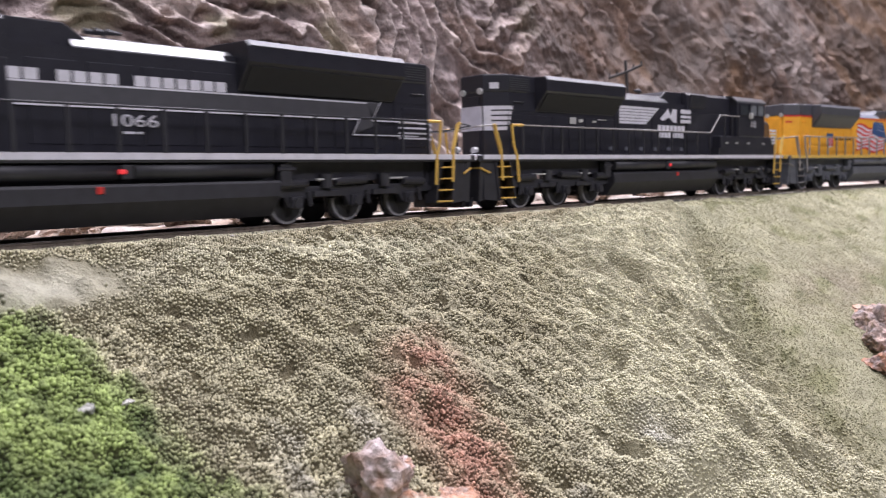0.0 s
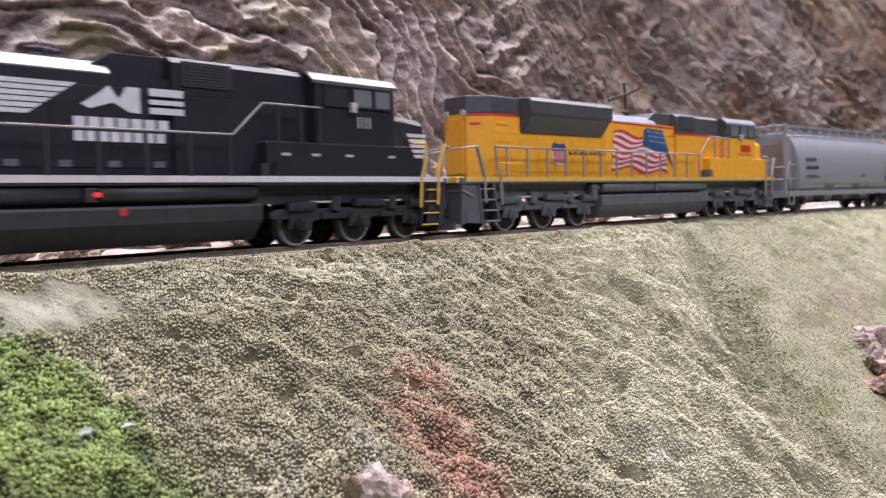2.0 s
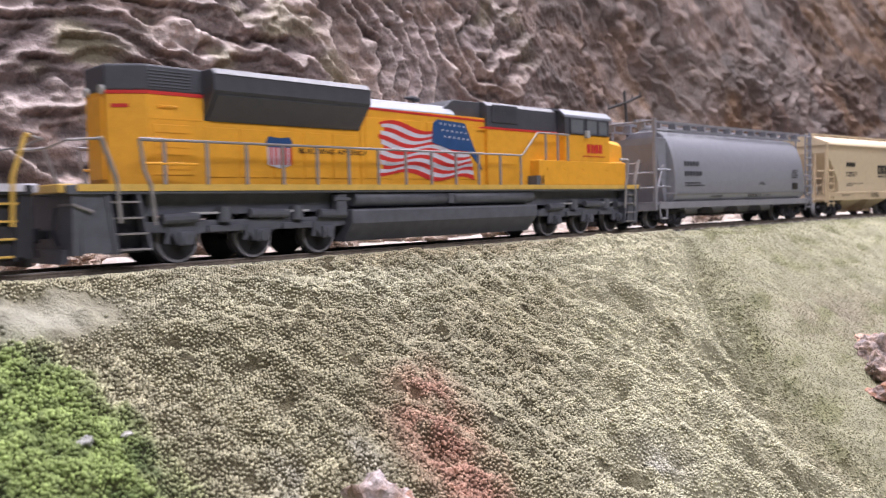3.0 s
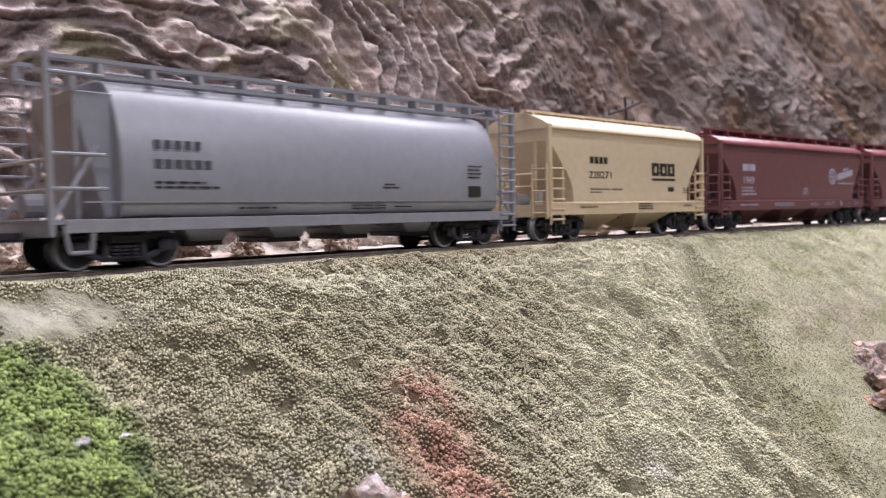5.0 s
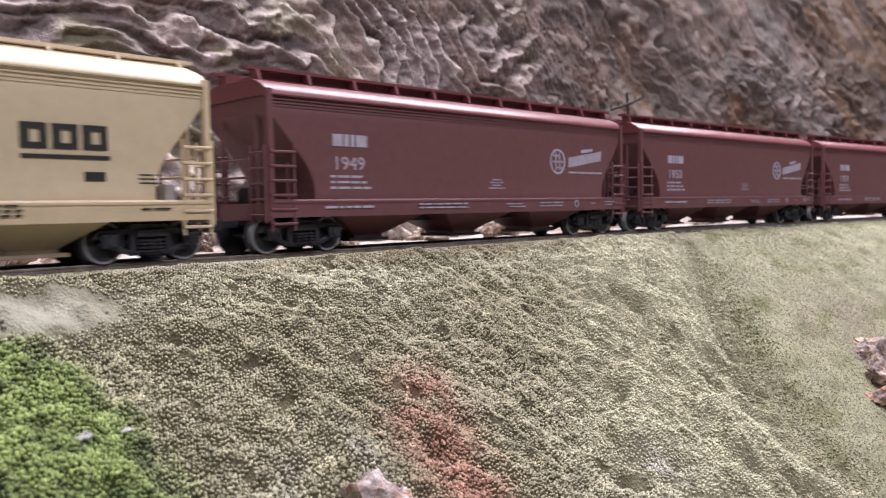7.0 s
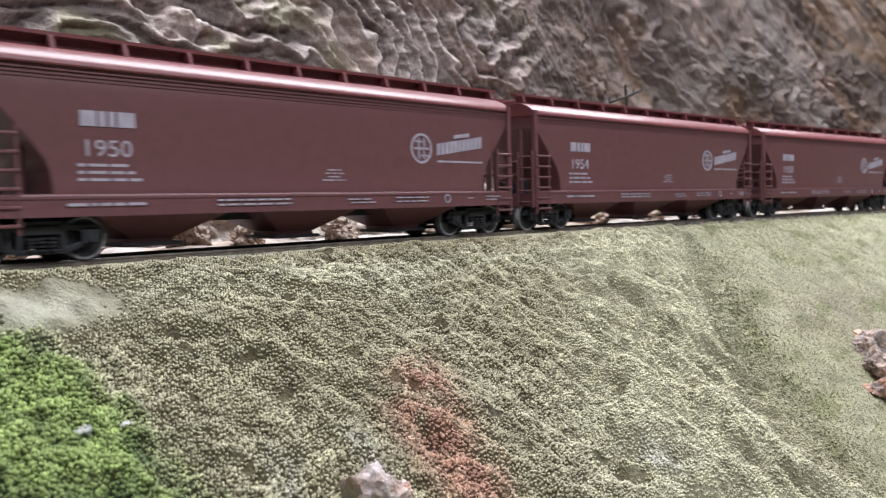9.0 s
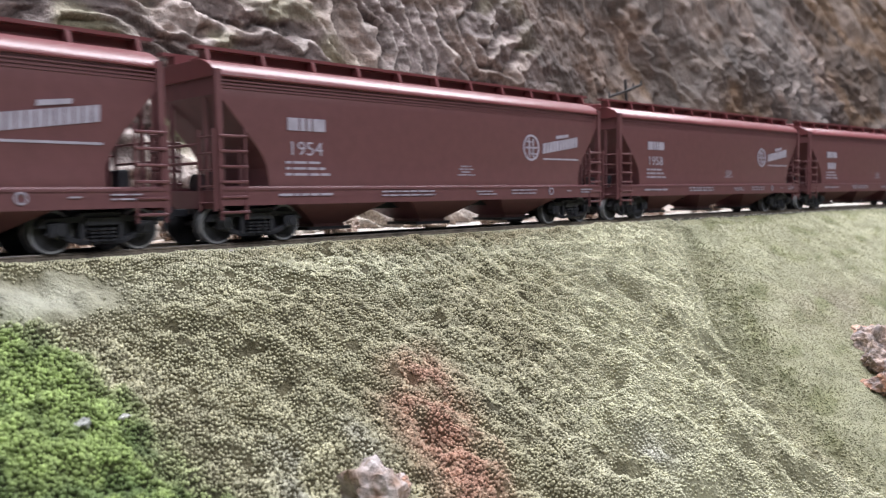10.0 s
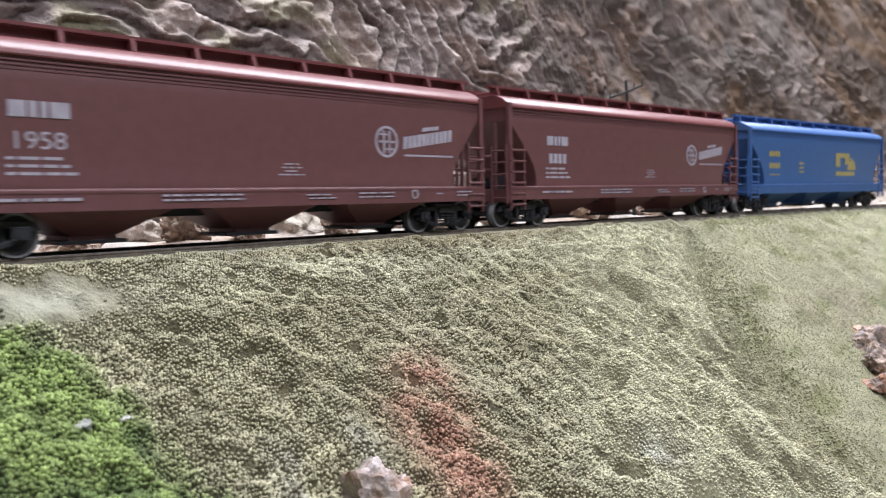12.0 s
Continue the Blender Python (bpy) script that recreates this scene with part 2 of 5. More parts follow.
    clump = fractal(s * 150, w * 150, 3, 18)
    c = blend(c, (0.125, 0.165, 0.05), grass)
    c = blend(c, (0.215, 0.28, 0.085), grass * step(0.42, 0.60, 0.55 * clump + 0.45 * n4))
    c = blend(c, (0.07, 0.105, 0.03), grass * step(0.44, 0.30, clump) * 0.7)
    c = blend(c, (0.29, 0.31, 0.17), grass * step(0.54, 0.68, n1) * 0.55)
    # pale plaster behind the track
    back = step(0.010, 0.013, w)
    c = blend(c, (0.56, 0.51, 0.46), back * (0.7 + 0.3 * step(0.4, 0.6, n1)))
    c = blend(c, (0.36, 0.25, 0.16), back * step(0.52, 0.66, n1) * 0.7)
    c = blend(c, (0.16, 0.13, 0.11), back * step(0.56, 0.7, n2) * 0.6)
    return c * np.array((1.02, 1.0, 1.04))


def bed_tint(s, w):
    """The bare bed: brown soil, shade painted between strewn foam grains; plaster elsewhere."""
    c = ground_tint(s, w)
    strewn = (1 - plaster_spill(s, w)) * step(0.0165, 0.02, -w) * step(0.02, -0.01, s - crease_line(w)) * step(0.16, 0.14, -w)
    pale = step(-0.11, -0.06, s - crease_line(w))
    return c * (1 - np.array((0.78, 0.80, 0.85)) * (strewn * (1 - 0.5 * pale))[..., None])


def build_ground():
    s = spread((-1.9, 0.02), (-0.5, 0.004), (-0.22, 0.00075), (0.12, 0.0012), (0.36, 0.003), (0.8, 0.012), (1.6, 0.03), 2.4)
    w = spread((-1.1, 0.04), (-0.3, 0.006), (-0.16, 0.0012), (-0.125, 0.0007), (-0.02, 0.0008), (0.016, 0.0015), 0.13)
    S, W = np.meshgrid(s, w, indexing="ij")
    z = ground_height(S, W)
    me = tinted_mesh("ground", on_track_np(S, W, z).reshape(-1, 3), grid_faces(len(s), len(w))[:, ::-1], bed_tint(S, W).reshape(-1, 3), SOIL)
    return tagged(new("ground", me), "tan and olive foam-covered model embankment with red scree", "ground", kind="structure")


def pebbles(name, count, box_s, box_w, low, high, seed, mat, tint, label, category, raise_by=0.3, density=None, jitter=0.16, pitch=None):
    """Loose grains strewn over the ground in one mesh of many small uneven bodies."""
    rng = np.random.RandomState(seed)
    s, w = rng.uniform(*box_s, count), rng.uniform(*box_w, count)
    if pitch:
        gs, gw = np.meshgrid(np.arange(*box_s, pitch), np.arange(*box_w, pitch * 0.87), indexing="ij")
        gs = gs + (np.arange(gs.shape[1]) % 2) * pitch * 0.5
        s, w = (gs + rng.normal(0, pitch * 0.17, gs.shape)).ravel(), (gw + rng.normal(0, pitch * 0.17, gs.shape)).ravel()
        count = len(s)
    if density is not None:
        keep = rng.rand(count) < density(s, w)
        s, w = s[keep], w[keep]
    count = len(s)
    r = rng.uniform(low, high, count)
    c = on_track_np(s, w, ground_height(s, w) + r * raise_by)
    unit = np.array([(1, 0, 0), (-1, 0, 0), (0, 1, 0), (0, -1, 0), (0, 0, 1), (0, 0, -1)], float)
    faces = np.array([(0, 2, 4), (2, 1, 4), (1, 3, 4), (3, 0, 4), (2, 0, 5), (1, 2, 5), (3, 1, 5), (0, 3, 5)])
    turn = rng.normal(size=(count, 3, 3))
    turn = np.linalg.qr(turn)[0]
    v = (unit[None] * rng.uniform(0.65, 1.2, (count, 6, 1))) @ turn
    v = c[:, None] + v * r[:, None, None]
    f = faces[None] + (np.arange(count) * 6)[:, None, None]
    col = tint(s, w) * rng.uniform(1 - jitter, 1 + jitter, (count, 1))
    me = tinted_mesh(name, v.reshape(-1, 3), f.reshape(-1, 3), np.repeat(col, 6, 0), mat, pitch is not None)
    return tagged(new(name, me), label, category, kind="stuff")


# ---- the cliff behind ----


def ridged(x, y, octaves, seed):
    total, amp, norm = 0, 1.0, 0
    for k in range(octaves):
        total, norm = total + amp * (1 - np.abs(2 * grain(x * 2 ** k, y * 2 ** k, seed + k) - 1)) ** 2.2, norm + amp
        amp *= 0.55
    return total / norm


def ledges(q, lip):
    """Overlapping beds: each swells out slowly as it rises and breaks back at its lip. Gives the form and the lip."""
    f = q - np.floor(q)
    form = np.where(f < lip, (f / lip) ** 1.3, ((1 - f) / (1 - lip)) ** 0.8)
    return form, np.exp(-((f - lip - 0.04) / 0.10) ** 2), f


def cliff_form(s, z):
    """How far the rock stands out, in metres, and its tints."""
    soft = step(0.10, 0.26, s)
    w1, w2, w3 = fractal(s * 8, z * 12, 3, 21) - 0.5, fractal(s * 24, z * 34, 3, 22) - 0.5, fractal(s * 90, z * 120, 3, 24) - 0.5
    lean = 0.05 + 0.95 * step(0.005, 0.10, s) + 0.05 * step(0.12, 0.3, s) + 0.6 * w1 * (1 - soft)
    pivot = 0.07
    u, v = (z - pivot) * np.cos(lean) + (s + 0.05) * np.sin(lean), (s + 0.05) * np.cos(lean) - (z - pivot) * np.sin(lean)
    vary = fractal(s * 13, z * 17, 2, 23)
    turn = step(0.005, 0.10, s)
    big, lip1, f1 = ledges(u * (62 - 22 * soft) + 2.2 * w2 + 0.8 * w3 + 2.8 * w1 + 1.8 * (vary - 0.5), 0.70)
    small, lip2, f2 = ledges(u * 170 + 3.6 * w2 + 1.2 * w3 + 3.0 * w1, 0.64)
    fine = ridged(v * 60, u * 420, 3, 38)
    crumble = ridged(s * 150, z * 150, 3, 39)
    mass = fractal(s * 7, z * 9, 2, 25) - 0.5
    lumps = fractal(s * 55, z * 60, 4, 26) - 0.5
    hold = step(0.30, 0.62, vary)
    broken = step(0.44, 0.60, fractal(s * 20, z * 26, 3, 28))
    out = 0.024 * mass + 0.0105 * big * (0.35 + 0.65 * hold) * (1 - 0.55 * soft) * (1 - 0.4 * turn * (1 - soft)) + 0.0036 * small * (0.4 + 0.6 * (1 - hold)) * (1 - 0.9 * soft) * (1 - 0.55 * turn)
    out = out + 0.0014 * fine * (1 - 0.6 * soft) + 0.0030 * crumble * broken * (1 - 0.5 * soft) + 0.0060 * lumps * (0.6 + 0.4 * soft)
    # tints: mauve-brown stone, shade painted into the hollows, pale dry-brushed highlights on the lips
    m1, m2, m3 = fractal(s * 14, z * 16, 3, 31), fractal(v * 30, u * 110, 3, 32), fractal(s * 40, z * 46, 3, 33)
    t = np.zeros(s.shape + (3,)) + np.array((0.215, 0.168, 0.158))
    t = blend(t, (0.125, 0.095, 0.090), step(0.44, 0.62, m1) * 0.8)
    t = blend(t, (0.33, 0.272, 0.262), step(0.47, 0.64, m2) * 0.7)
    t = blend(t, (0.30, 0.205, 0.155), step(0.55, 0.68, m3) * 0.45)
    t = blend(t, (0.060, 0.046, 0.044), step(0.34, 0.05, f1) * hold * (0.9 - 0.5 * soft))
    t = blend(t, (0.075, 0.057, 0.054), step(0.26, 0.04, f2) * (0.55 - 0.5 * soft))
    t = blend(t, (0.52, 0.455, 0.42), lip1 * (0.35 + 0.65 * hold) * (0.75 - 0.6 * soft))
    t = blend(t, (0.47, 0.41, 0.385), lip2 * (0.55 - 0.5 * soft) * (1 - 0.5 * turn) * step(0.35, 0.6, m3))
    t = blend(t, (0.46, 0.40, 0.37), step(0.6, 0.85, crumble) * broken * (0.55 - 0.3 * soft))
    t = blend(t, (0.27, 0.26, 0.15), step(0.62, 0.74, fractal(s * 34, z * 40, 2, 35)) * 0.55 * (1 - soft))
    # the far stretch: broad brushed patches of ochre, umber, blue-grey and pale mauve
    brush = fractal(v * 18, u * 36, 3, 40)
    t = blend(t, (0.21, 0.14, 0.082), soft * step(0.48, 0.66, fractal(s * 9, z * 10, 2, 33)) * 0.75)
    t = blend(t, (0.30, 0.26, 0.255), soft * step(0.54, 0.66, brush) * 0.7)
    t = blend(t, (0.085, 0.066, 0.062), soft * step(0.46, 0.34, brush) * 0.7)
    t = blend(t, (0.165, 0.16, 0.172), step(0.5, 0.66, fractal(s * 16, z * 16, 2, 34)) * 0.6 * step(0.22, 0.4, s))
    # a pale bare scar running down the face
    scar = np.exp(-((s - 0.048 + 0.62 * (z - 0.07) + 0.05 * (fractal(s * 30, z * 12, 2, 36) - 0.5)) / 0.017) ** 2)
    t = blend(t, (0.50, 0.42, 0.375), scar * (0.35 + 0.4 * step(0.4, 0.6, m3)))
    t = t * (1 - soft[..., None] * np.array((0.38, 0.45, 0.52))) * np.array((0.85, 0.82, 0.81))
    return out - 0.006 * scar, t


def build_cliff():
    s = spread((-1.8, 0.03), (-0.5, 0.006), (-0.22, 0.0008), (0.3, 0.0014), (0.9, 0.004), (1.4, 0.02), 2.3)
    z = spread((-0.02, 0.0016), (0.04, 0.0008), (0.135, 0.002), (0.3, 0.01), 0.75)
    S, Z = np.meshgrid(s, z, indexing="ij")
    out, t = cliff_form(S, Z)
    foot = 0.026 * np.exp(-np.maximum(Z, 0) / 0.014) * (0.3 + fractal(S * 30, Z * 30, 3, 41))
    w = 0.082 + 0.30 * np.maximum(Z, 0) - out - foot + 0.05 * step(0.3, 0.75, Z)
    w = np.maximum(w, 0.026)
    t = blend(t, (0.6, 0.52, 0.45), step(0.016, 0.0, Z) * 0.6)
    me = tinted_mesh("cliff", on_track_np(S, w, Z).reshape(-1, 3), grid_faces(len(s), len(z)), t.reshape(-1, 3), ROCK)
    return tagged(new("cliff", me), "brown and grey folded plaster rock cliff behind the track", "cliff", kind="structure")


def build_room():
    def slab(name, lo, hi, mat, label):
        bm = bmesh.new()
        bmesh.ops.create_cube(bm, size=1)
        for v in bm.verts:
            v.co = Vector([lo[i] if v.co[i] < 0 else hi[i] for i in range(3)])
        me = bpy.data.meshes.new(name)
        bm.to_mesh(me)
        bm.free()
        me.materials.append(mat)
        tagged(new(name, me), label, kind="structure")
    slab("floor", (-3, -3, -1.2), (4.5, 4.5, -1.1), CARPET, "dark carpeted room floor")
    slab("ceiling", (-3, -3, 1.4), (4.5, 4.5, 1.5), WALLPAINT, "plain pale room ceiling")
    slab("wall_south", (-3, -3.1, -1.1), (4.5, -3, 1.4), WALLPAINT, "plain pale room wall")
    slab("wall_north", (-3, 4.5, -1.1), (4.5, 4.6, 1.4), WALLPAINT, "plain pale room wall")
    slab("wall_west", (-3.1, -3, -1.1), (-3, 4.5, 1.4), WALLPAINT, "plain pale room wall")
    slab("wall_east", (4.5, -3, -1.1), (4.6, 4.5, 1.4), WALLPAINT, "plain pale room wall")


build_room()
build_ground()
build_cliff()
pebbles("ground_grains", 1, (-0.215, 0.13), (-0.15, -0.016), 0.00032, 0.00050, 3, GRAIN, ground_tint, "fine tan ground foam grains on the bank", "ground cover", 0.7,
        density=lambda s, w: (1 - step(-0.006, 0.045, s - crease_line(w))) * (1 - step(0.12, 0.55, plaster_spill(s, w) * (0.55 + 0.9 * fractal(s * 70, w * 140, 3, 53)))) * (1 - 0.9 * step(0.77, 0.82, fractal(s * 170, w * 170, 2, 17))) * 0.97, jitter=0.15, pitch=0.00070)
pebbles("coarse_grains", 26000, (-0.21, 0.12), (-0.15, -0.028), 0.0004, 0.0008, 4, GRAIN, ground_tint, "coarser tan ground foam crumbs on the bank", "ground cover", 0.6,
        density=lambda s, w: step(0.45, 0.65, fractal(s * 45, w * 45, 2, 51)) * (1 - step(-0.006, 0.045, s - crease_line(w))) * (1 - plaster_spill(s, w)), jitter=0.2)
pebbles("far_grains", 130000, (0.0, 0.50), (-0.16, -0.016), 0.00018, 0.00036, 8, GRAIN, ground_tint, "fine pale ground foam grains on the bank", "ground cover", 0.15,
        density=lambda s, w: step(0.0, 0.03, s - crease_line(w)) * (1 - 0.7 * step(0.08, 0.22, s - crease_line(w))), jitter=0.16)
pebbles("grass_tufts", 1, (-0.26, -0.13), (-0.15, -0.03), 0.00030, 0.00072, 5, GRAIN, ground_tint, "bright green foam turf at the foot of the bank", "grass", 1.1,
        density=lambda s, w: grass_cover(s, w) * 0.85, jitter=0.28, pitch=0.00062)
pebbles("track_grit", 9000, (-0.25, 0.6), (-0.021, -0.0105), 0.0002, 0.0006, 6, GRAIN,
        lambda s, w: blend(np.full((len(s), 3), 0.06), (0.52, 0.48, 0.43), step(0.5, 0.62, fractal(s * 400, w * 400, 2, 52))), "dark and tan ballast grit beside the rail", "gravel")


# ---- mesh tools: forms in millimetres along a vehicle, x from its rear coupler, z from the rail ----
FRAME = {"mid": 0.0, "flip": False, "tail": 0.0}


def part(name, bm, mat, parent, label="", at=None):
    """Link a bmesh (mm) as one mesh object under a thing or a part."""
    off = Vector((0, 0, 0)) if at else Vector((FRAME["mid"], 0, 0))
    for v in bm.verts:
        v.co = (v.co - off) * 0.001
        if FRAME["flip"]:
            v.co.x = -v.co.x
    if FRAME["flip"]:
        bmesh.ops.reverse_faces(bm, faces=bm.faces[:])
    me = bpy.data.meshes.new(name)
    bm.to_mesh(me)
    bm.free()
    me.materials.append(mat)
    ob = new(name, me)
    ob.parent = parent
    if at:
        x = (at[0] - FRAME["mid"]) * (-1 if FRAME["flip"] else 1)
        ob.location = Vector((x, at[1], at[2])) * 0.001
    if label:
        tagged(ob, label)
    return ob


def thing(name, label, category, group="", mid=0.0, flip=False):
    FRAME["mid"], FRAME["flip"] = mid, flip
    return tagged(new(name), label, category, group)


def box(bm, x0, x1, y0, y1, z0, z1, bevel=0.0):
    made = bmesh.ops.create_cube(bm, size=1)["verts"]
    lo, hi = (min(x0, x1), min(y0, y1), min(z0, z1)), (max(x0, x1), max(y0, y1), max(z0, z1))
    for v in made:
        v.co = Vector([lo[i] if v.co[i] < 0 else hi[i] for i in range(3)])
    if bevel:
        edges = list({e for v in made for e in v.link_edges})
        bmesh.ops.bevel(bm, geom=edges, offset=bevel, segments=2, affect="EDGES", profile=0.5)
    return bm


def prism(bm, outline, axis, a, b, bevel=0.0):
    """outline: (y, z) swept along x, (x, z) swept along y, or (x, y) swept along z."""
    put = {"x": lambda p, k: (k, p[0], p[1]), "y": lambda p, k: (p[0], k, p[1]), "z": lambda p, k: (p[0], p[1], k)}[axis]
    lo, hi = [bm.verts.new(put(p, a)) for p in outline], [bm.verts.new(put(p, b)) for p in outline]
    faces = [bm.faces.new(lo), bm.faces.new(hi[::-1])]
    for i in range(len(outline)):
        j = (i + 1) % len(outline)
        faces.append(bm.faces.new((lo[j], lo[i], hi[i], hi[j])))
    bmesh.ops.recalc_face_normals(bm, faces=faces)
    if bevel:
        edges = list({e for f in faces[:2] for e in f.edges})
        bmesh.ops.bevel(bm, geom=edges, offset=bevel, segments=2, affect="EDGES", profile=0.5)
    return bm


def rod(bm, a, b, r, sides=6, r2=None):
    a, b = Vector(a), Vector(b)
    m = Matrix.Translation((a + b) / 2) @ (b - a).to_track_quat("Z", "Y").to_matrix().to_4x4()
    bmesh.ops.create_cone(bm, cap_ends=True, segments=sides, radius1=r, radius2=r if r2 is None else r2, depth=(b - a).length, matrix=m)
    return bm


def wire(bm, points, r, sides=6):
    for a, b in zip(points[:-1], points[1:]):
        rod(bm, a, b, r, sides)
    return bm


def fresh():
    return bmesh.new()


def bars(spots, y, mat, parent, label="", depth=0.18, name="lettering"):
    """Flat raised marks on a side: (x0, x1, z0, z1)."""
    keep = FRAME["flip"]
    FRAME["flip"] = False
    for x0, x1, z0, z1 in spots:
        bm, x = fresh(), x0
        chance = random.Random(int(x0 * 31 + z0 * 17))
        while x < x1 - 0.3:
            end = min(x1, x + chance.uniform(1.6, 5.0)) if name == "lettering" and z1 - z0 < 0.9 else x1
            box(bm, x, end, y - depth, y + 0.12, z0, z1)
            x = end + 0.7
        part(name, bm, mat, parent, label)
    FRAME["flip"] = keep


def poly_mark(outline, y, mat, parent, name="emblem", label="", depth=0.18):
    bm = prism(fresh(), outline, "y", y - depth, y + 0.12)
    keep = FRAME["flip"]
    FRAME["flip"] = False
    ob = part(name, bm, mat, parent, label)
    FRAME["flip"] = keep
    return ob


def words(text, x, z, height, y, mat, parent, width=None, name="lettering", label=""):
    """Raised characters in the built-in font, x and z at the lower corner, on the side seen from -y."""
    cu = bpy.data.curves.new("letters", "FONT")
    cu.body, cu.size, cu.extrude, cu.offset = text, 1.0, 0.02, 0.0
    ob = new("letters", cu)
    bpy.context.view_layer.update()
    me = bpy.data.meshes.new_from_object(ob.evaluated_get(bpy.context.evaluated_depsgraph_get()))
    bpy.data.objects.remove(ob)
    co = np.array([v.co[:] for v in me.vertices])
    lo, hi = co.min(0), co.max(0)
    kz = height / (hi[1] - lo[1])
    kx = width / (hi[0] - lo[0]) if width else kz
    for v, c in zip(me.vertices, co):
        v.co = Vector(((x + (c[0] - lo[0]) * kx - FRAME["mid"]), y - c[2] * 5, z + (c[1] - lo[1]) * kz)) * 0.001
    me.materials.append(mat)
    made = new(name, me)
    made.parent = parent
    if label:
        tagged(made, label)
    return made


WHEELS = []


def wheelset(x, r, parent, mat, tread):
    """An axle with two flanged wheels, turning about its own centre."""
    bm = fresh()
    rod(bm, (0, -9, 0), (0, 9, 0), 1.1, 8)
    for sgn in (-1, 1):
        rod(bm, (0, sgn * 7.0, 0), (0, sgn * 7.8, 0), r + 0.8, 28)
        rod(bm, (0, sgn * 9.6, 0), (0, sgn * 9.95, 0), r * 0.88, 24)
        rod(bm, (0, sgn * 9.8, 0), (0, sgn * 10.4, 0), r * 0.35, 12)
        for k in range(4):
            a = k * math.pi / 2
            rod(bm, (math.cos(a) * r * 0.58, sgn * 9.8, math.sin(a) * r * 0.58), (math.cos(a) * r * 0.58, sgn * 10.05, math.sin(a) * r * 0.58), r * 0.12, 8)
    ob = part("wheelset", bm, mat, parent, "", at=(x, 0, r))
    bm = fresh()
    for sgn in (-1, 1):
        rod(bm, (0, sgn * 7.6, 0), (0, sgn * 9.8, 0), r, 28)
    part("tread", bm, tread, ob, "bright worn wheel tread", at=(FRAME["mid"], 0, 0))
    WHEELS.append((ob, r))
    return ob


def freight_truck(x, car, mat=SOFTBLACK):
    """Two-axle truck: two cast side frames with springs, a bolster and brake beams."""
    bm = fresh()
    upper = [(-15.5, 6.2), (-14, 8.3), (-6.4, 8.7), (-4.8, 9.6), (4.8, 9.6), (6.4, 8.7), (14, 8.3), (15.5, 6.2), (12.8, 6.0), (7.6, 7.2), (-7.6, 7.2), (-12.8, 6.0)]
    lower = [(-13.6, 4.6), (-5.4, 1.8), (5.4, 1.8), (13.6, 4.6), (12.4, 5.7), (4.8, 3.0), (-4.8, 3.0), (-12.4, 5.7)]
    for sgn in (-1, 1):
        for outline in (upper, lower):
            prism(bm, [(x + a, b) for a, b in outline], "y", sgn * 11.0, sgn * 12.5, 0.2)
        for dx in (-4.9, 4.9):
            box(bm, x + dx - 0.7, x + dx + 0.7, sgn * 11.1, sgn * 12.8, 2.4, 8.9, 0.15)
        for dx in (-11, 11):
            box(bm, x + dx - 2.1, x + dx + 2.1, sgn * 12.4, sgn * 13.6, 3.9, 7.3, 0.3)
            rod(bm, (x + dx, sgn * 13.4, 5.6), (x + dx, sgn * 14.1, 5.6), 1.3, 10)
        for dx in (-2.4, 0, 2.4):
            for k in range(4):
                rod(bm, (x + dx, sgn * 12.7, 2.6 + k * 0.9), (x + dx, sgn * 12.7, 3.1 + k * 0.9), 1.05, 8)
        box(bm, x - 4.2, x + 4.2, sgn * 12.4, sgn * 13.4, 6.4, 8.4, 0.2)
    box(bm, x - 3.4, x + 3.4, -11.5, 11.5, 5.5, 8.8)
    for dx in (-4.8, 4.8):
        box(bm, x + dx - 0.5, x + dx + 0.5, -10, 10, 4.0, 5.2)
    truck = part("truck", bm, mat, car, "black cast plastic truck side frames")
    for dx in (-11, 11):
        wheelset(x + dx, 5.2, truck, GUN, STEEL if dx else GUN)
    return truck


def coupler(x, sgn, reach, car, mat=SOFTBLACK):
    bm = fresh()
    box(bm, x, x + sgn * (reach + 2.2), -1.5, 1.5, 7.6, 9.6, 0.2)
    box(bm, x + sgn * (reach - 1.5), x + sgn * (reach + 2.6), -3.2, 0.6, 6.6, 10.4, 0.5)
    rod(bm, (x + sgn * reach, -2.2, 7), (x + sgn * (reach - 1.0), -2.6, 3.2), 0.35, 6)
    return part("coupler", bm, mat, car, "black knuckle coupler")


def ladder(bm, x0, x1, y, z0, z1, count, r=0.42):
    for x in (x0, x1):
        box(bm, x - 0.32, x + 0.32, y - 0.3, y + 0.4, z0, z1)
    for k in range(count):
        z = z0 + (z1 - z0) * (k + 0.5) / count
        rod(bm, (x0 - 0.3, y - 0.5, z), (x1 + 0.3, y - 0.5, z), r, 6)


def end_ladder(bm, x, y0, y1, z0, z1, count):
    for y in (y0, y1):
        box(bm, x - 0.35, x + 0.35, y - 0.4, y + 0.4, z0, z1)
    for k in range(count):
        z = z0 + (z1 - z0) * (k + 0.5) / count
        rod(bm, (x, y0, z), (x, y1, z), 0.35, 5)


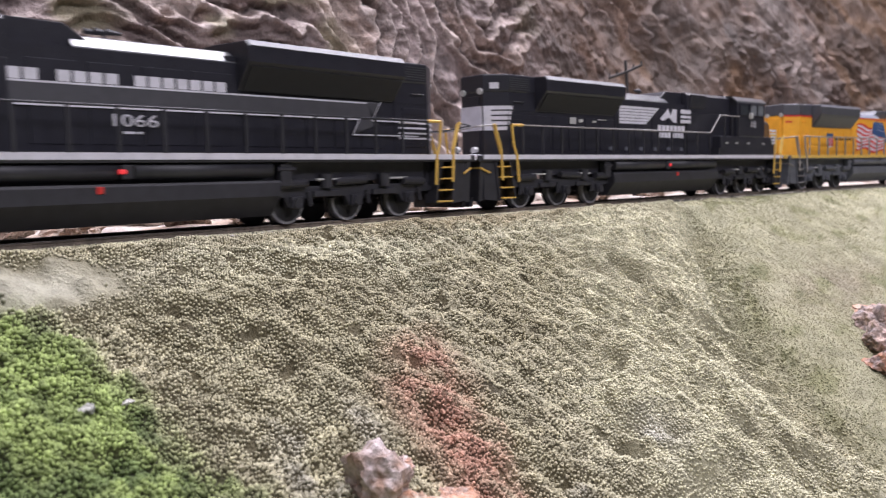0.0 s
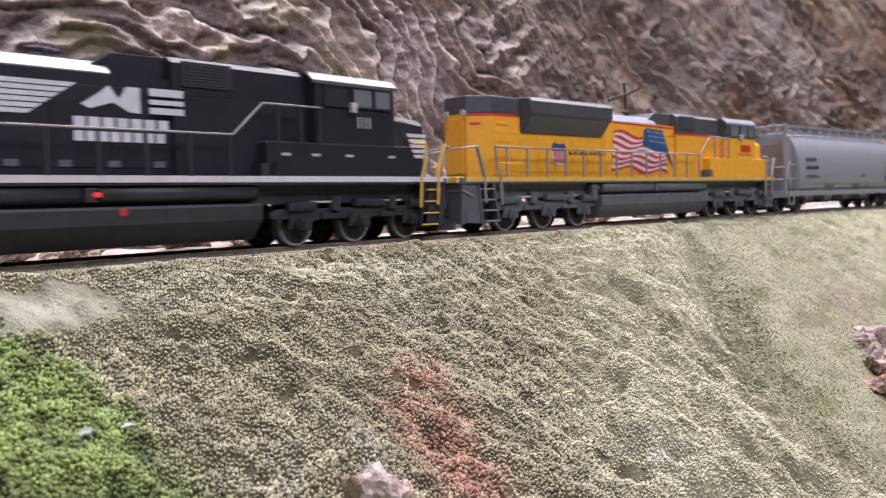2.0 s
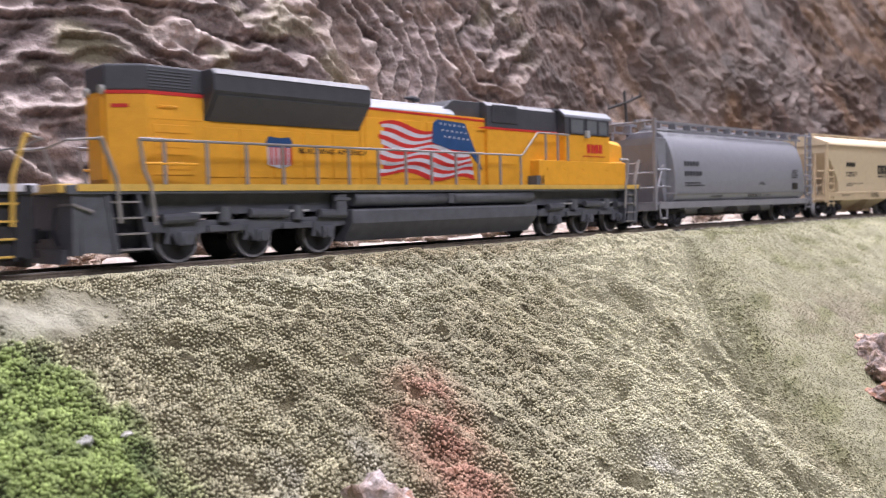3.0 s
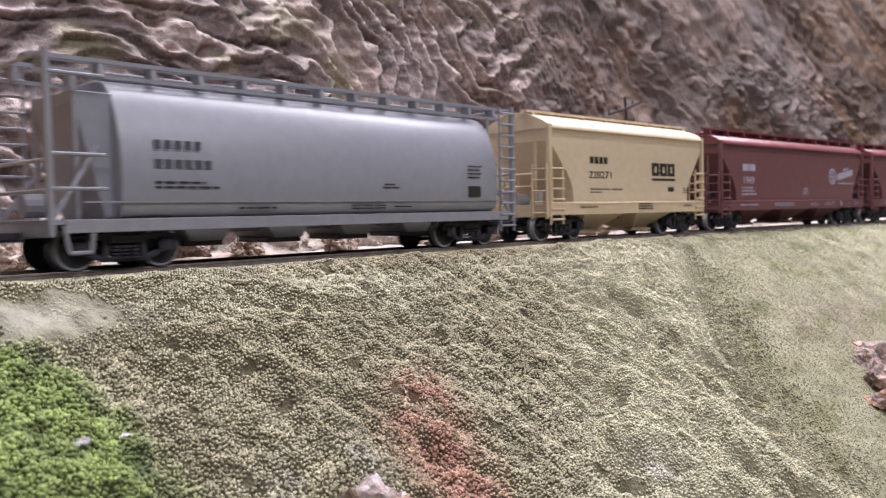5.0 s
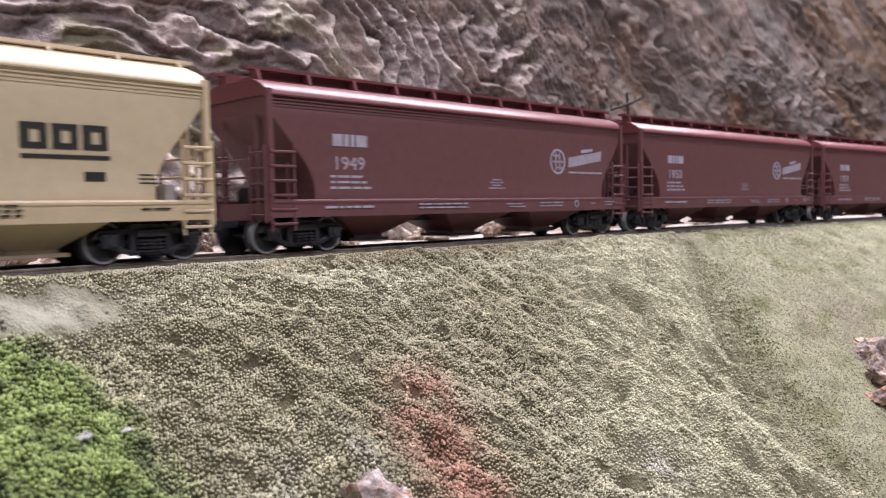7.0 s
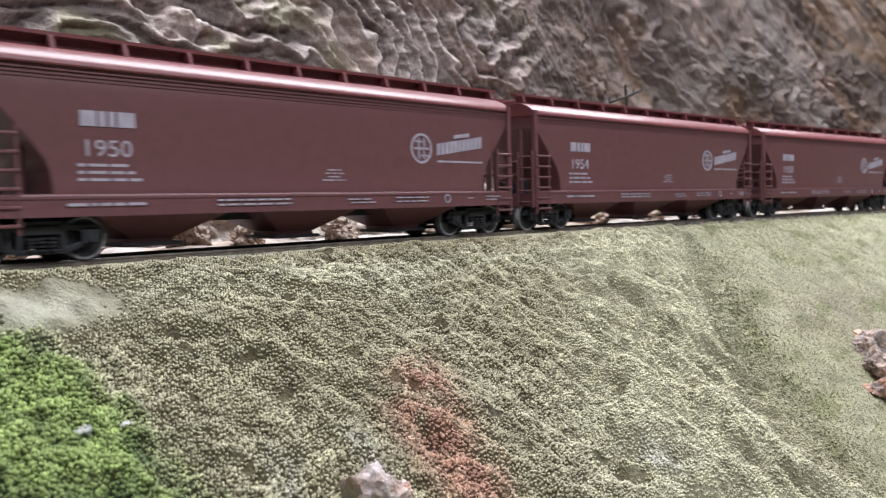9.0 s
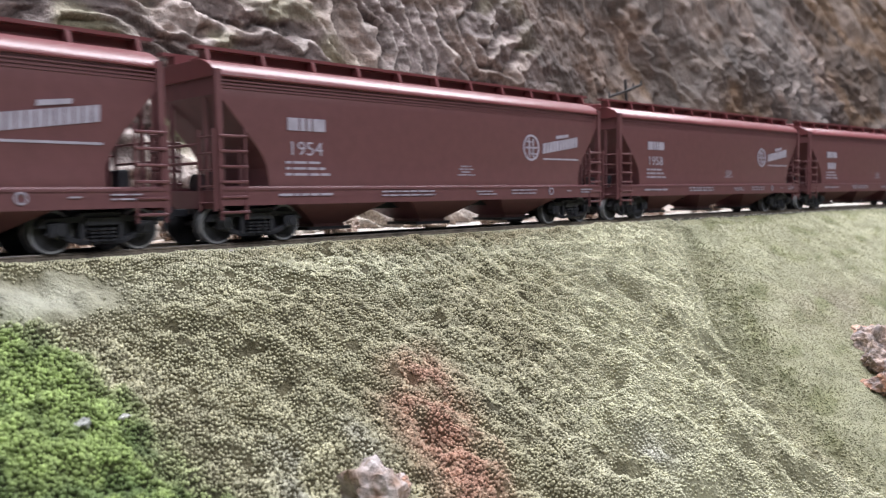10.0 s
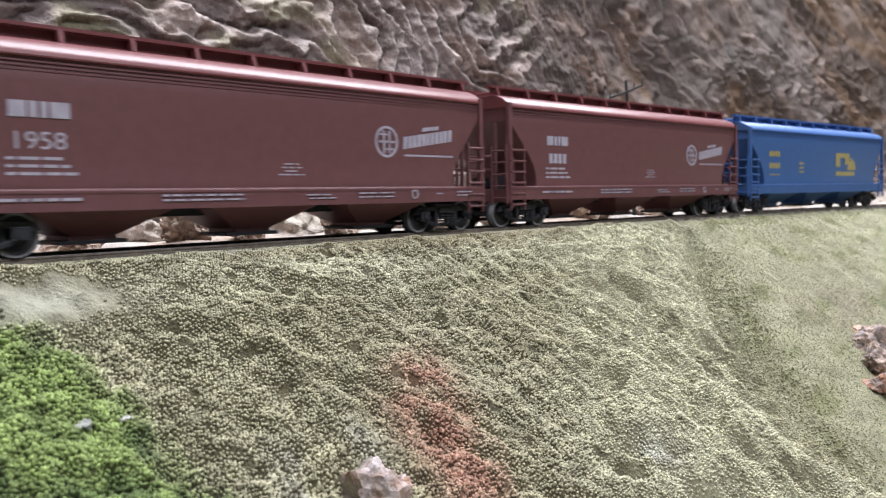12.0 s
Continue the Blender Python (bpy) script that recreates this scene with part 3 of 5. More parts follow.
def hopper_car(label, length, bays, paint, roof_paint, trim, decorate, group, reach, ridge=9.5, crown=50.0, perch=(7.6, 53.0)):
    """Covered hopper with slope-sheet ends, corner posts, ladders, roof hatches and running boards."""
    L, hw, eave, sill0, sill1 = length, 17.3, 46.6, 10.4, 15.6
    car = thing("hopper_car", label, "freight car", group, L / 2)
    curve = [(1.2, eave), (1.2, 40.2), (12.6, 26.6), (14.6, 23.6), (15.8, 20.6), (16.2, 17.6), (16.2, sill1 - 1)]
    outline = curve + [(L - a, b) for a, b in curve[::-1]]
    bm = prism(fresh(), outline, "y", -hw, hw, 0.25)
    for z in (20, 24, 27, 30, 33, 36, 39, 41.5, 44):
        bmesh.ops.bisect_plane(bm, geom=bm.verts[:] + bm.edges[:] + bm.faces[:], plane_co=(0, 0, z), plane_no=(0, 0, 1))
    for v in bm.verts:
        lean = max(0.0, v.co.z - 22) / 24.6
        v.co.y -= math.copysign(1.0 * lean * lean, v.co.y)
    for f in bm.faces:
        f.smooth = abs(f.normal.y) > 0.9
    part("body", bm, paint, car)
    # ribs below the eave, and the eave rail that catches the light
    for z, d in ((43.6, 0.35), (42.6, 0.25), (41.7, 0.2)):
        bm = fresh()
        for sgn in (-1, 1):
            box(bm, 1.4, L - 1.4, sgn * (hw - 1.2), sgn * (hw - 0.55 + d), z, z + 0.35)
        part("side_rib", bm, paint, car)
    half = [(hw + 0.2, eave - 1.8), (hw + 0.25, eave - 1.4), (hw - 0.7, eave), (hw - 2.4, eave + 1.4), (hw - 5.0, eave + 2.6), (ridge, crown)]
    roof = [(-y, z) for y, z in half] + half[::-1]
    bm = prism(fresh(), roof, "x", 0.4, L - 0.4, 0.2)
    for f in bm.faces:
        f.smooth = abs(f.normal.x) < 0.3 and f.normal.z > 0.1
    part("roof", bm, roof_paint, car)
    # raised trough hatches along the middle
    n = 4 if L < 150 else 6
    for k in range(n):
        x0 = 5 + (L - 10) * k / n
        x1 = 5 + (L - 10) * (k + 1) / n - 1.4
        hatch = part("roof_hatch", box(fresh(), x0, x1, -3.6, 3.6, 50.2, 52.2, 0.5), roof_paint, car)
        bm = fresh()
        for q in range(3):
            xx = x0 + (x1 - x0) * (q + 0.5) / 3
            box(bm, xx - 0.5, xx + 0.5, -4.3, 4.3, 51.6, 52.6, 0.15)
        part("latch_bar", bm, roof_paint, hatch)
    for sgn in (-1, 1):
        part("trough_wall", box(fresh(), 2, L - 2, sgn * (perch[0] - 1), sgn * (perch[0] - 0.4), perch[1] - 2.4, perch[1]), roof_paint, car)
    # running boards on brackets
    nb = int(L / 17)
    for sgn in (-1, 1):
        bm = fresh()
        for k in range(2):
            y = sgn * (perch[0] + 1.7 * k)
            box(bm, -1.5, L + 1.5, y - 0.65, y + 0.65, perch[1] - 0.3, perch[1] + 0.6)
        board = part("running_board", bm, roof_paint, car)
        for k in range(nb + 1):
            x = 2.5 + (L - 5) * k / nb
            bm = prism(fresh(), [(sgn * (perch[0] - 1.2), perch[1] - 2.4), (sgn * (perch[0] + 3.6), perch[1] - 3.6), (sgn * (perch[0] + 2.4), perch[1]), (sgn * (perch[0] - 1.2), perch[1])], "x", x - 0.5, x + 0.5)
            part("bracket", bm, roof_paint, board)
    for sgn in (-1, 1):
        bm = fresh()
        prism(bm, [(sgn * (hw + 0.45), sill0), (sgn * (hw + 0.45), sill1 - 0.5), (sgn * (hw + 0.1), sill1), (sgn * (hw - 1.2), sill1), (sgn * (hw - 1.2), sill0)], "x", 0.3, L - 0.3, 0.15)
        box(bm, 0.3, L - 0.3, sgn * (hw + 0.3), sgn * (hw + 0.8), sill1 - 1.1, sill1 - 0.5)
        part("side_sill", bm, trim, car)
    part("centre_sill", box(fresh(), 1, L - 1, -4, 4, 8.2, 13.5), SOFTBLACK, car)
    # end platforms, corner posts and ladders at both ends
    for end in (0, 1):
        m = (lambda x: x) if end == 0 else (lambda x: L - x)
        part("end_platform", box(fresh(), m(0.2), m(16), -hw, hw, 12.4, 13.4), trim, car)
        part("end_sill", box(fresh(), m(0), m(1.6), -hw, hw, 9.6, 14.6, 0.2), trim, car)
        for sgn in (-1, 1):
            part("corner_post", box(fresh(), m(0.2), m(2.0), sgn * (hw - 1.2), sgn * (hw + 0.35), sill0, eave), trim, car)
            part("slope_brace", rod(fresh(), (m(12.5), sgn * 9, 13.4), (m(12.5), sgn * 9, 27), 0.7, 6), trim, car)
            part("slope_brace", rod(fresh(), (m(2), sgn * 9, 13.4), (m(2), sgn * 9, 41), 0.7, 6), trim, car)
            bm = fresh()
            xa, xb = sorted((m(0.9), m(8.6)))
            ladder(bm, xa, xb, sgn * (hw + 0.35) if sgn < 0 else hw + 0.35, 10.6 - 4.0, 31, 6)
            part("side_ladder", bm, trim, car)
            bm = fresh()
            end_ladder(bm, m(-0.5), sgn * (hw - 8), sgn * (hw - 0.6), 9, 31, 5)
            part("end_ladder", bm, trim, car)
        for z in (27, 22):
            part("crossover_rail", rod(fresh(), (m(-0.8), -hw + 8, z), (m(-0.8), hw - 8, z), 0.4), trim, car)
        gear = SOFTBLACK if paint is not CREAM else BARE
        part("brake_cylinder", rod(fresh(), (m(6), 5, 16.5), (m(12), 5, 16.5), 3.0, 14), gear, car)
        part("brake_valve", box(fresh(), m(5), m(8), -8, -4, 13.4, 20, 0.4), gear, car)
        freight_truck(m(15.2), car)
        coupler(m(0), -1 if end == 0 else 1, reach, car)
    # discharge bays
    span = (L - 44) / bays
    for k in range(bays):
        c = L / 2 + (k - (bays - 1) / 2) * span
        bm = fresh()
        top, low = span * 0.40, 6.0
        rings = []
        for hx, hy, z in ((top, 15.5, 13.0), (top * 0.93, 14.5, 10.2), (low, 7.0, 4.2), (low, 7.0, 3.0)):
            rings.append([bm.verts.new((c + a * hx, b * hy, z)) for a, b in ((-1, -1), (1, -1), (1, 1), (-1, 1))])
        for r0, r1 in zip(rings[:-1], rings[1:]):
            for i in range(4):
                bm.faces.new((r0[i], r0[(i + 1) % 4], r1[(i + 1) % 4], r1[i]))
        bm.faces.new(rings[0])
        bm.faces.new(rings[-1])
        bmesh.ops.recalc_face_normals(bm, faces=bm.faces[:])
        bay = part("hopper_bay", bm, paint, car)
        part("outlet_gate", box(fresh(), c - 8.5, c + 8.5, -7.6, 7.6, 2.2, 3.2, 0.2), SOFTBLACK if paint is not CREAM else trim, bay)
    decorate(car, L, -hw)
    return car


def tank_hopper(label, length, reach):
    """Round-sided pressure hopper with open ends, lattice running boards and tall ladders."""
    L, hw = length, 17.5
    car = thing("hopper_car", label, "freight car", "", L / 2)
    side = [(12.5, 11.2), (16.4, 13.5), (17.3, 17.0)] + [(17.5 * math.cos(a) ** 0.62, 20 + 27.2 * math.sin(a)) for a in [radians(d) for d in (2, 8, 15, 22, 29, 36, 43, 50, 57, 64, 71, 78, 85)]]
    outline = [(-y, z) for y, z in side] + [(y, z) for y, z in side[::-1]]
    bm = prism(fresh(), outline, "x", 17.5, L - 10, 0.5)
    for f in bm.faces:
        f.smooth = len(f.verts) == 4
    part("body", bm, GREYCAR, car)
    for sgn in (-1, 1):
        bm = fresh()
        box(bm, 8, L - 8, sgn * 17.35, sgn * 17.75, 16.2, 16.6)
        box(bm, 4, L - 4, sgn * 15.5, sgn * 17.6, 9.2, 12.4, 0.2)
        part("side_sill", bm, GREYTRIM, car)
    part("centre_sill", box(fresh(), 1, L - 1, -4, 4, 8, 12), GREYTRIM, car)
    for k in range(8):
        x0 = 20 + (L - 40) * k / 8
        part("roof_hatch", box(fresh(), x0, x0 + 13, -4, 4, 46.5, 49.6, 0.6), GREYCAR, car)
    for sgn in (-1, 1):
        bm = fresh()
        for k in range(2):
            y = sgn * (7.0 + 2.6 * k)
            box(bm, 0, L, y - 0.7, y + 0.7, 50.4, 51.4)
        board = part("running_board", bm, GREYTRIM, car)
        bm = fresh()
        box(bm, 0, L, sgn * 10.2, sgn * 10.8, 46.6, 47.6)
        part("eave_rail", bm, GREYTRIM, car)
        for k in range(13):
            x = 3 + (L - 6) * k / 12
            bm = fresh()
            prism(bm, [(sgn * 6.5, 46.8), (sgn * 10.7, 46.6), (sgn * 10.2, 50.6), (sgn * 6.5, 50.6)], "x", x - 0.7, x + 0.7)
            part("bracket", bm, GREYTRIM, board)
    for end in (0, 1):
        m = (lambda x: x) if end == 0 else (lambda x: L - x)
        for sgn in (-1, 1):
            part("corner_post", box(fresh(), m(0), m(1.4), sgn * 16, sgn * 17.6, 8.6, 51.2), GREYTRIM, car)
            if (sgn < 0) == (end == 1):
                bm = fresh()
                xa, xb = sorted((m(0.6), m(8.4)))
                ladder(bm, xa, xb, sgn * 17.4, 5.0, 50.5, 11, 0.4)
                part("side_ladder", bm, GREYTRIM, car)
            else:
                for z in (19.5, 27.5, 46.0):
                    part("grab_rail", rod(fresh(), (m(0.6), sgn * 17.3, z), (m(14), sgn * 16.8, z), 0.45, 6), GREYTRIM, car)
                bm = fresh()
                wire(bm, [(m(3.5), sgn * 17.2, 11), (m(4.5), sgn * 17.4, 4.6), (m(9.5), sgn * 17.4, 4.6), (m(10.5), sgn * 17.2, 11)], 0.5)
                part("sill_step", bm, GREYTRIM, car)
            part("end_brace", rod(fresh(), (m(0.6), sgn * 16, 11), (m(14), sgn * 12.8, 30), 0.6, 6), GREYTRIM, car)
            part("end_brace", rod(fresh(), (m(9), sgn * 12, 11), (m(9), sgn * 12, 47), 0.6, 6), GREYTRIM, car)
        for z in (19, 26, 50):
            part("crossover_rail", rod(fresh(), (m(-0.2), -16.5, z), (m(-0.2), 16.5, z), 0.5, 6), GREYTRIM, car)
        part("end_platform", box(fresh(), m(0), m(15), -17, 17, 11.2, 12.2), GREYTRIM, car)
        part("end_sill", box(fresh(), m(0), m(1.6), -17.3, 17.3, 8.4, 12.4, 0.2), GREYTRIM, car)
        d = 0 if end == 0 else -7.6
        bm = prism(fresh(), [(m(15.5 + d), 12.5), (m(18 + d), 12.5), (m(18 + d), 43), (m(8.5 if end == 0 else 9.2), 43), (m(8.5 if end == 0 else 9.2), 40)], "y", -12.5, 12.5, 0.3)
        part("slope_sheet", bm, GREYCAR, car)
        bm = fresh()
        rod(bm, (m(3), 6, 16), (m(10), 6, 16), 3, 12)
        part("brake_gear", bm, GREYTRIM, car)
        freight_truck(m(20), car)
        coupler(m(0), -1 if end == 0 else 1, reach, car)
    for k in range(4):
        c = L / 2 + (k - 1.5) * 27
        bm = prism(fresh(), [(c - 9, 12), (c + 9, 12), (c + 5, 6.0), (c - 5, 6.0)], "y", -10, 10, 0.3)
        bay = part("hopper_bay", bm, GREYTRIM, car)
        part("outlet_gate", box(fresh(), c - 6, c + 6, -8, 8, 4.6, 6.1, 0.2), SOFTBLACK, bay)
    y = -17.5
    bars([(26.0 + 2.8 * k, 27.7 + 2.8 * k, 29.6, 31.8) for k in range(5)], y, DARKGREY, car)
    bars([(26.0 + 2.8 * k, 27.9 + 2.8 * k, 24.8, 27.0) for k in range(6)], y, DARKGREY, car)
    bars([(26, 40, 21.0, 21.5), (26, 44, 19.8, 20.3), (104, 109, 21.4, 21.8), (103, 110, 20.4, 20.8), (50, 62, 14.3, 14.9), (90, 104, 14.8, 15.2),
          (90, 104, 13.9, 14.3), (108, 116, 14.3, 14.7), (144.0, 151, 28.2, 28.6), (144, 150, 26.9, 27.3), (144, 151, 25.6, 26.0), (144, 150, 24.3, 24.7)], y - 0.15, INK, car)
    bars([(144, 150.5, 17.6, 21.4)], y - 0.1, INK, car, "black inspection panel", name="stencil_panel")
    return car


def locomotive(label, number, paint, hood_top, sill_stripe, under, rail_mat, step_mat, decorate, flip, tail=0.0):
    """Six-axle road diesel, rear coupler at x = 0, cab end at x = 262."""
    L, r = 262, tail
    FRAME["tail"] = tail
    loco = thing("locomotive", label, "locomotive", "locomotives at the head of the train", L / 2, flip)
    part("deck", box(fresh(), 2.5, 258, -17.3, 17.3, 18.0, 20.2, 0.2), under, loco)
    for sgn in (-1, 1):
        bm = fresh()
        for x0, x1 in ((5.0, 256),):
            box(bm, x0, x1, sgn * 17.2, sgn * 17.65, 18.7, 20.4)
        part("sill_stripe", bm, sill_stripe, loco)
    for x0, x1 in ((1.0, 5.0), (256, 259.5)):
        part("anticlimber", box(fresh(), x0, x1, -16.5, 16.5, 18.4, 20.5, 0.3), sill_stripe, loco)
    part("underframe", box(fresh(), 24, 252, -12.5, 12.5, 12.5, 18.0), under, loco)
    # hood, rear to front
    plan = [(r + 18, -5.75), (r + 26, -11.5), (r + 42, -11.5), (r + 42, 11.5), (r + 26, 11.5), (r + 18, 5.75)]
    rear = part("rear_hood", prism(fresh(), plan, "z", 20.2, 44.4), paint, loco, "hood end with tapered corners")
    part("rear_hood_top", prism(fresh(), plan, "z", 44.4, 51.2, 0.6), hood_top, rear)
    for sgn in (-1, 1):
        for k in range(6):
            part("louvre", box(fresh(), r + 26.5, r + 38.5, sgn * 11.4, sgn * 11.75, 45.6 + k * 0.8, 45.9 + k * 0.8), GLOSSTOP if paint is not ORANGE else FRAMEGREY, rear)
        part("grab_iron", wire(fresh(), [(r + 29, sgn * 11.3, 40.5), (r + 29, sgn * 12.2, 40.7), (r + 34, sgn * 12.2, 40.7), (r + 34, sgn * 11.3, 40.5)], 0.22, 5), paint, rear)
        part("hood_seam", box(fresh(), r + 26.2, r + 41.5, sgn * 11.4, sgn * 11.62, 37.4, 37.7), paint, rear)
    part("rear_door", box(fresh(), r + 17.4, r + 18.1, -4, 4, 22, 43, 0.2), paint, rear)
    for sgn in (-1, 1):
        part("marker_lens", rod(fresh(), (r + 17.2, sgn * 4.4, 44.8), (r + 18.1, sgn * 4.4, 44.8), 1.2, 12), BARE, rear)
        if paint is not ORANGE:
            part("ditch_light", rod(fresh(), (5.0, sgn * 12, 22.2), (7.0, sgn * 12, 22.2), 1.1, 12), BARE, loco, "round pale ditch light")
        part("cut_lever", wire(fresh(), [(4.2, sgn * 9, 15.6), (4.2, sgn * 16.6, 15.6), (8.5, sgn * 17.2, 13.8)], 0.4), step_mat, loco)
    bm = prism(fresh(), [(-11.3, 20.2), (-11.3, 47), (11.3, 47), (11.3, 20.2)], "x", r + 42, 100)
    part("engine_hood", bm, paint, loco)
    wing = [(11.3, 37.6), (16.9, 44.6), (17.5, 45.2), (17.5, 49.3), (16.0, 50.9), (0, 51.5)]
    prof = [(-a, b) for a, b in wing] + [(a, b) for a, b in wing[::-1][1:]]
    rad = part("radiator_housing", prism(fresh(), prof, "x", r + 42, 97, 0.35), hood_top, loco, "flared radiator housing")
    for sgn in (-1, 1):
        part("radiator_top_edge", prism(fresh(), [(sgn * 16.1, 50.85), (sgn * 17.6, 49.25), (sgn * 17.75, 49.5), (sgn * 16.2, 51.1)], "x", r + 42.5, 96.5), DARKGREY, rad)
        part("radiator_grille", prism(fresh(), [(sgn * 11.9, 38.0), (sgn * 16.8, 44.2), (sgn * 17.0, 44.0), (sgn * 12.1, 37.8)], "x", r + 43, 96), GRILLE if paint is not ORANGE else DARKGREY, rad)
    bm = fresh()
    for k in range(3):
        rod(bm, (r + 53 + k * 16, 0, 51.4), (r + 53 + k * 16, 0, 52.3), 6.2, 20)
    part("radiator_fan", bm, hood_top, rad)
    top = [(11.6, 45.0), (11.4, 45.5), (8.6, 48.3), (7.6, 48.7), (0, 48.9)]
    prof = [(-a, b) for a, b in top] + [(a, b) for a, b in top[::-1][1:]]
    bm = fresh()
    prism(bm, [(-11.6, 20.2), (-11.6, 45.1), (11.6, 45.1), (11.6, 20.2)], "x", 97, 158, 0.2)
    eng = part("engine_hood", bm, paint, loco)
    bm = prism(fresh(), prof, "x", 97, 142, 0.3)
    part("engine_roof", bm, SILVER if paint is ORANGE else GLOSSTOP, eng, "rounded roof above the engine")
    bm = prism(fresh(), [(134, 45), (141, 49.8), (143, 51.0), (160, 51.2), (160, 45)], "y", -9.5, 9.5, 0.3)
    part("exhaust_housing", bm, hood_top, eng)
    bm = fresh()
    rod(bm, (130, -3, 48), (130, -3, 51), 0.5, 6)
    for k, (dx, bell) in enumerate(((-2.5, 0.9), (0, 1.0), (2.2, 0.8))):
        rod(bm, (130 + dx - 2, -3 + k, 51), (130 + dx + 2, -3 + k, 51.2), 0.4, 8, bell)
    part("horn", bm, SOFTBLACK, eng, "black air horn cluster")
    for sgn in (-1, 1):
        for k in range(5):
            part("access_door", box(fresh(), 42 + k * 11, 51.5 + k * 11, sgn * 11.2, sgn * 11.6, 22.5, 36, 0.12), paint, loco)
            if k < 4:
                part("access_door", box(fresh(), 99 + k * 14, 111 + k * 14, sgn * 11.5, sgn * 11.85, 22.5, 42, 0.12), paint, loco)
        door = part("blower_door", box(fresh(), r + 27, r + 38.5, sgn * 11.4, sgn * 11.85, 23, 36, 0.12), paint, loco)
        for k in range(6):
            part("slat", box(fresh(), r + 28, r + 37.5, sgn * 11.8, sgn * 12.1, 24.4 + k * 1.9, 24.9 + k * 1.9), paint, door)
    # electrical cabinet behind the cab
    part("electrical_cabinet", box(fresh(), 157.5, 204, -13, 13, 20.2, 41.4, 0.3), paint, loco)
    part("cabinet_top", prism(fresh(), [(-13, 41.4), (-13, 49.6), (-11, 51.2), (11, 51.2), (13, 49.6), (13, 41.4)], "x", 157.5, 204, 0.3), hood_top, loco)
    for sgn in (-1, 1):
        vent = part("intake_box", box(fresh(), 160, 175, sgn * 12.9, sgn * 13.6, 43.6, 50.2, 0.2), SOFTBLACK if paint is not ORANGE else DARKGREY, loco)
        for k in range(7):
            part("slat", box(fresh(), 161, 174, sgn * 13.5, sgn * 13.8, 44.3 + k * 0.8, 44.7 + k * 0.8), SOFTBLACK if paint is not ORANGE else DARKGREY, vent)
        part("step_well", box(fresh(), 181, 186, sgn * 12.8, sgn * 17.4, 20.2, 24), under, loco)
        part("sub_base", box(fresh(), 183, 246, sgn * 12, sgn * 17.4, 20.2, 30.2, 0.5), paint, loco)
        bm = fresh()
        for x in (188, 199, 212, 230):
            box(bm, x, x + 3, sgn * 17.3, sgn * 17.6, 26.2, 27.0)
        part("box_latch", bm, BARE if paint is not ORANGE else ORANGE, loco)
    # cab and nose
    prof = [(-17.2, 30), (-17.2, 48.2), (-14.5, 50.6), (-8, 51.6), (8, 51.6), (14.5, 50.6), (17.2, 48.2), (17.2, 30)]
    cab = part("cab", box(fresh(), 201, 233.5, -17.2, 17.2, 30, 41.0, 0.4), paint, loco)
    upper = [(-17.2, 41.0)] + prof[1:-1] + [(17.2, 41.0)]
    part("cab_upper", prism(fresh(), upper, "x", 201, 233.5, 0.4), hood_top, cab)
    roof = [(-17.6, 47.6), (-17.4, 48.6), (-14.7, 51.0), (-8, 52.0), (8, 52.0), (14.7, 51.0), (17.4, 48.6), (17.6, 47.6), (17.2, 47.6), (14.4, 50.4), (-14.4, 50.4), (-17.2, 47.6)]
    part("cab_roof", prism(fresh(), roof, "x", 200, 235), SILVER if paint is ORANGE else GLOSSTOP, cab, "cab roof with turned-down edges")
    for sgn in (-1, 1):
        for x0, x1 in ((204.5, 213.5), (216, 223.5), (225, 231.5)):
            win = part("window", box(fresh(), x0, x1, sgn * 17.0, sgn * 17.45, 41.6, 47.0, 0.1), CLEAR if (paint is ORANGE or x0 > 210) else GLASS, cab, "pale side window pane")
            bm = fresh()
            box(bm, x0 - 0.6, x1 + 0.6, sgn * 17.1, sgn * 17.7, 47.0, 47.5)
            box(bm, x0 - 0.6, x1 + 0.6, sgn * 17.1, sgn * 17.9, 41.0, 41.6)
            box(bm, x0 - 0.6, x0, sgn * 17.1, sgn * 17.7, 41.6, 47.0)
            box(bm, x1, x1 + 0.6, sgn * 17.1, sgn * 17.7, 41.6, 47.0)
            part("window_frame", bm, paint if paint is not ORANGE else DARKGREY, win)
        part("mirror", box(fresh(), 213.8, 215.8, sgn * 17.4, sgn * 19.2, 39.6, 42.6, 0.2), BARE, cab)
    for y0, y1 in ((-15, -5.5), (-5, 5), (5.5, 15)):
        part("windshield", box(fresh(), 233.3, 234.1, y0, y1, 42, 48.2, 0.15), GLASS, cab, "dark windshield pane")
    nose = [(-16.5, 20.2), (-15.5, 38.6), (-13, 40.6), (13, 40.6), (15.5, 38.6), (16.5, 20.2)]
    bm = prism(fresh(), nose, "x", 233, 253, 0.5)
    for v in bm.verts:
        if v.co.x > 249:
            v.co.y *= 0.72
            v.co.z = 20.2 + (v.co.z - 20.2) * 0.96
    part("nose", bm, paint, loco)
    part("headlight", box(fresh(), 252.5, 253.5, -2.6, 2.6, 35, 37.4, 0.3), CLEAR, loco, "pale nose headlight")
    # below the deck
    tank = [(17.0, 12.9), (17.3, 12.2), (17.3, 8.5), (12.5, 2.9)]
    prof = [(-a, b) for a, b in tank] + [(a, b) for a, b in tank[::-1]]
    part("fuel_tank", prism(fresh(), prof, "x", 88, 181, 0.4), under, loco)
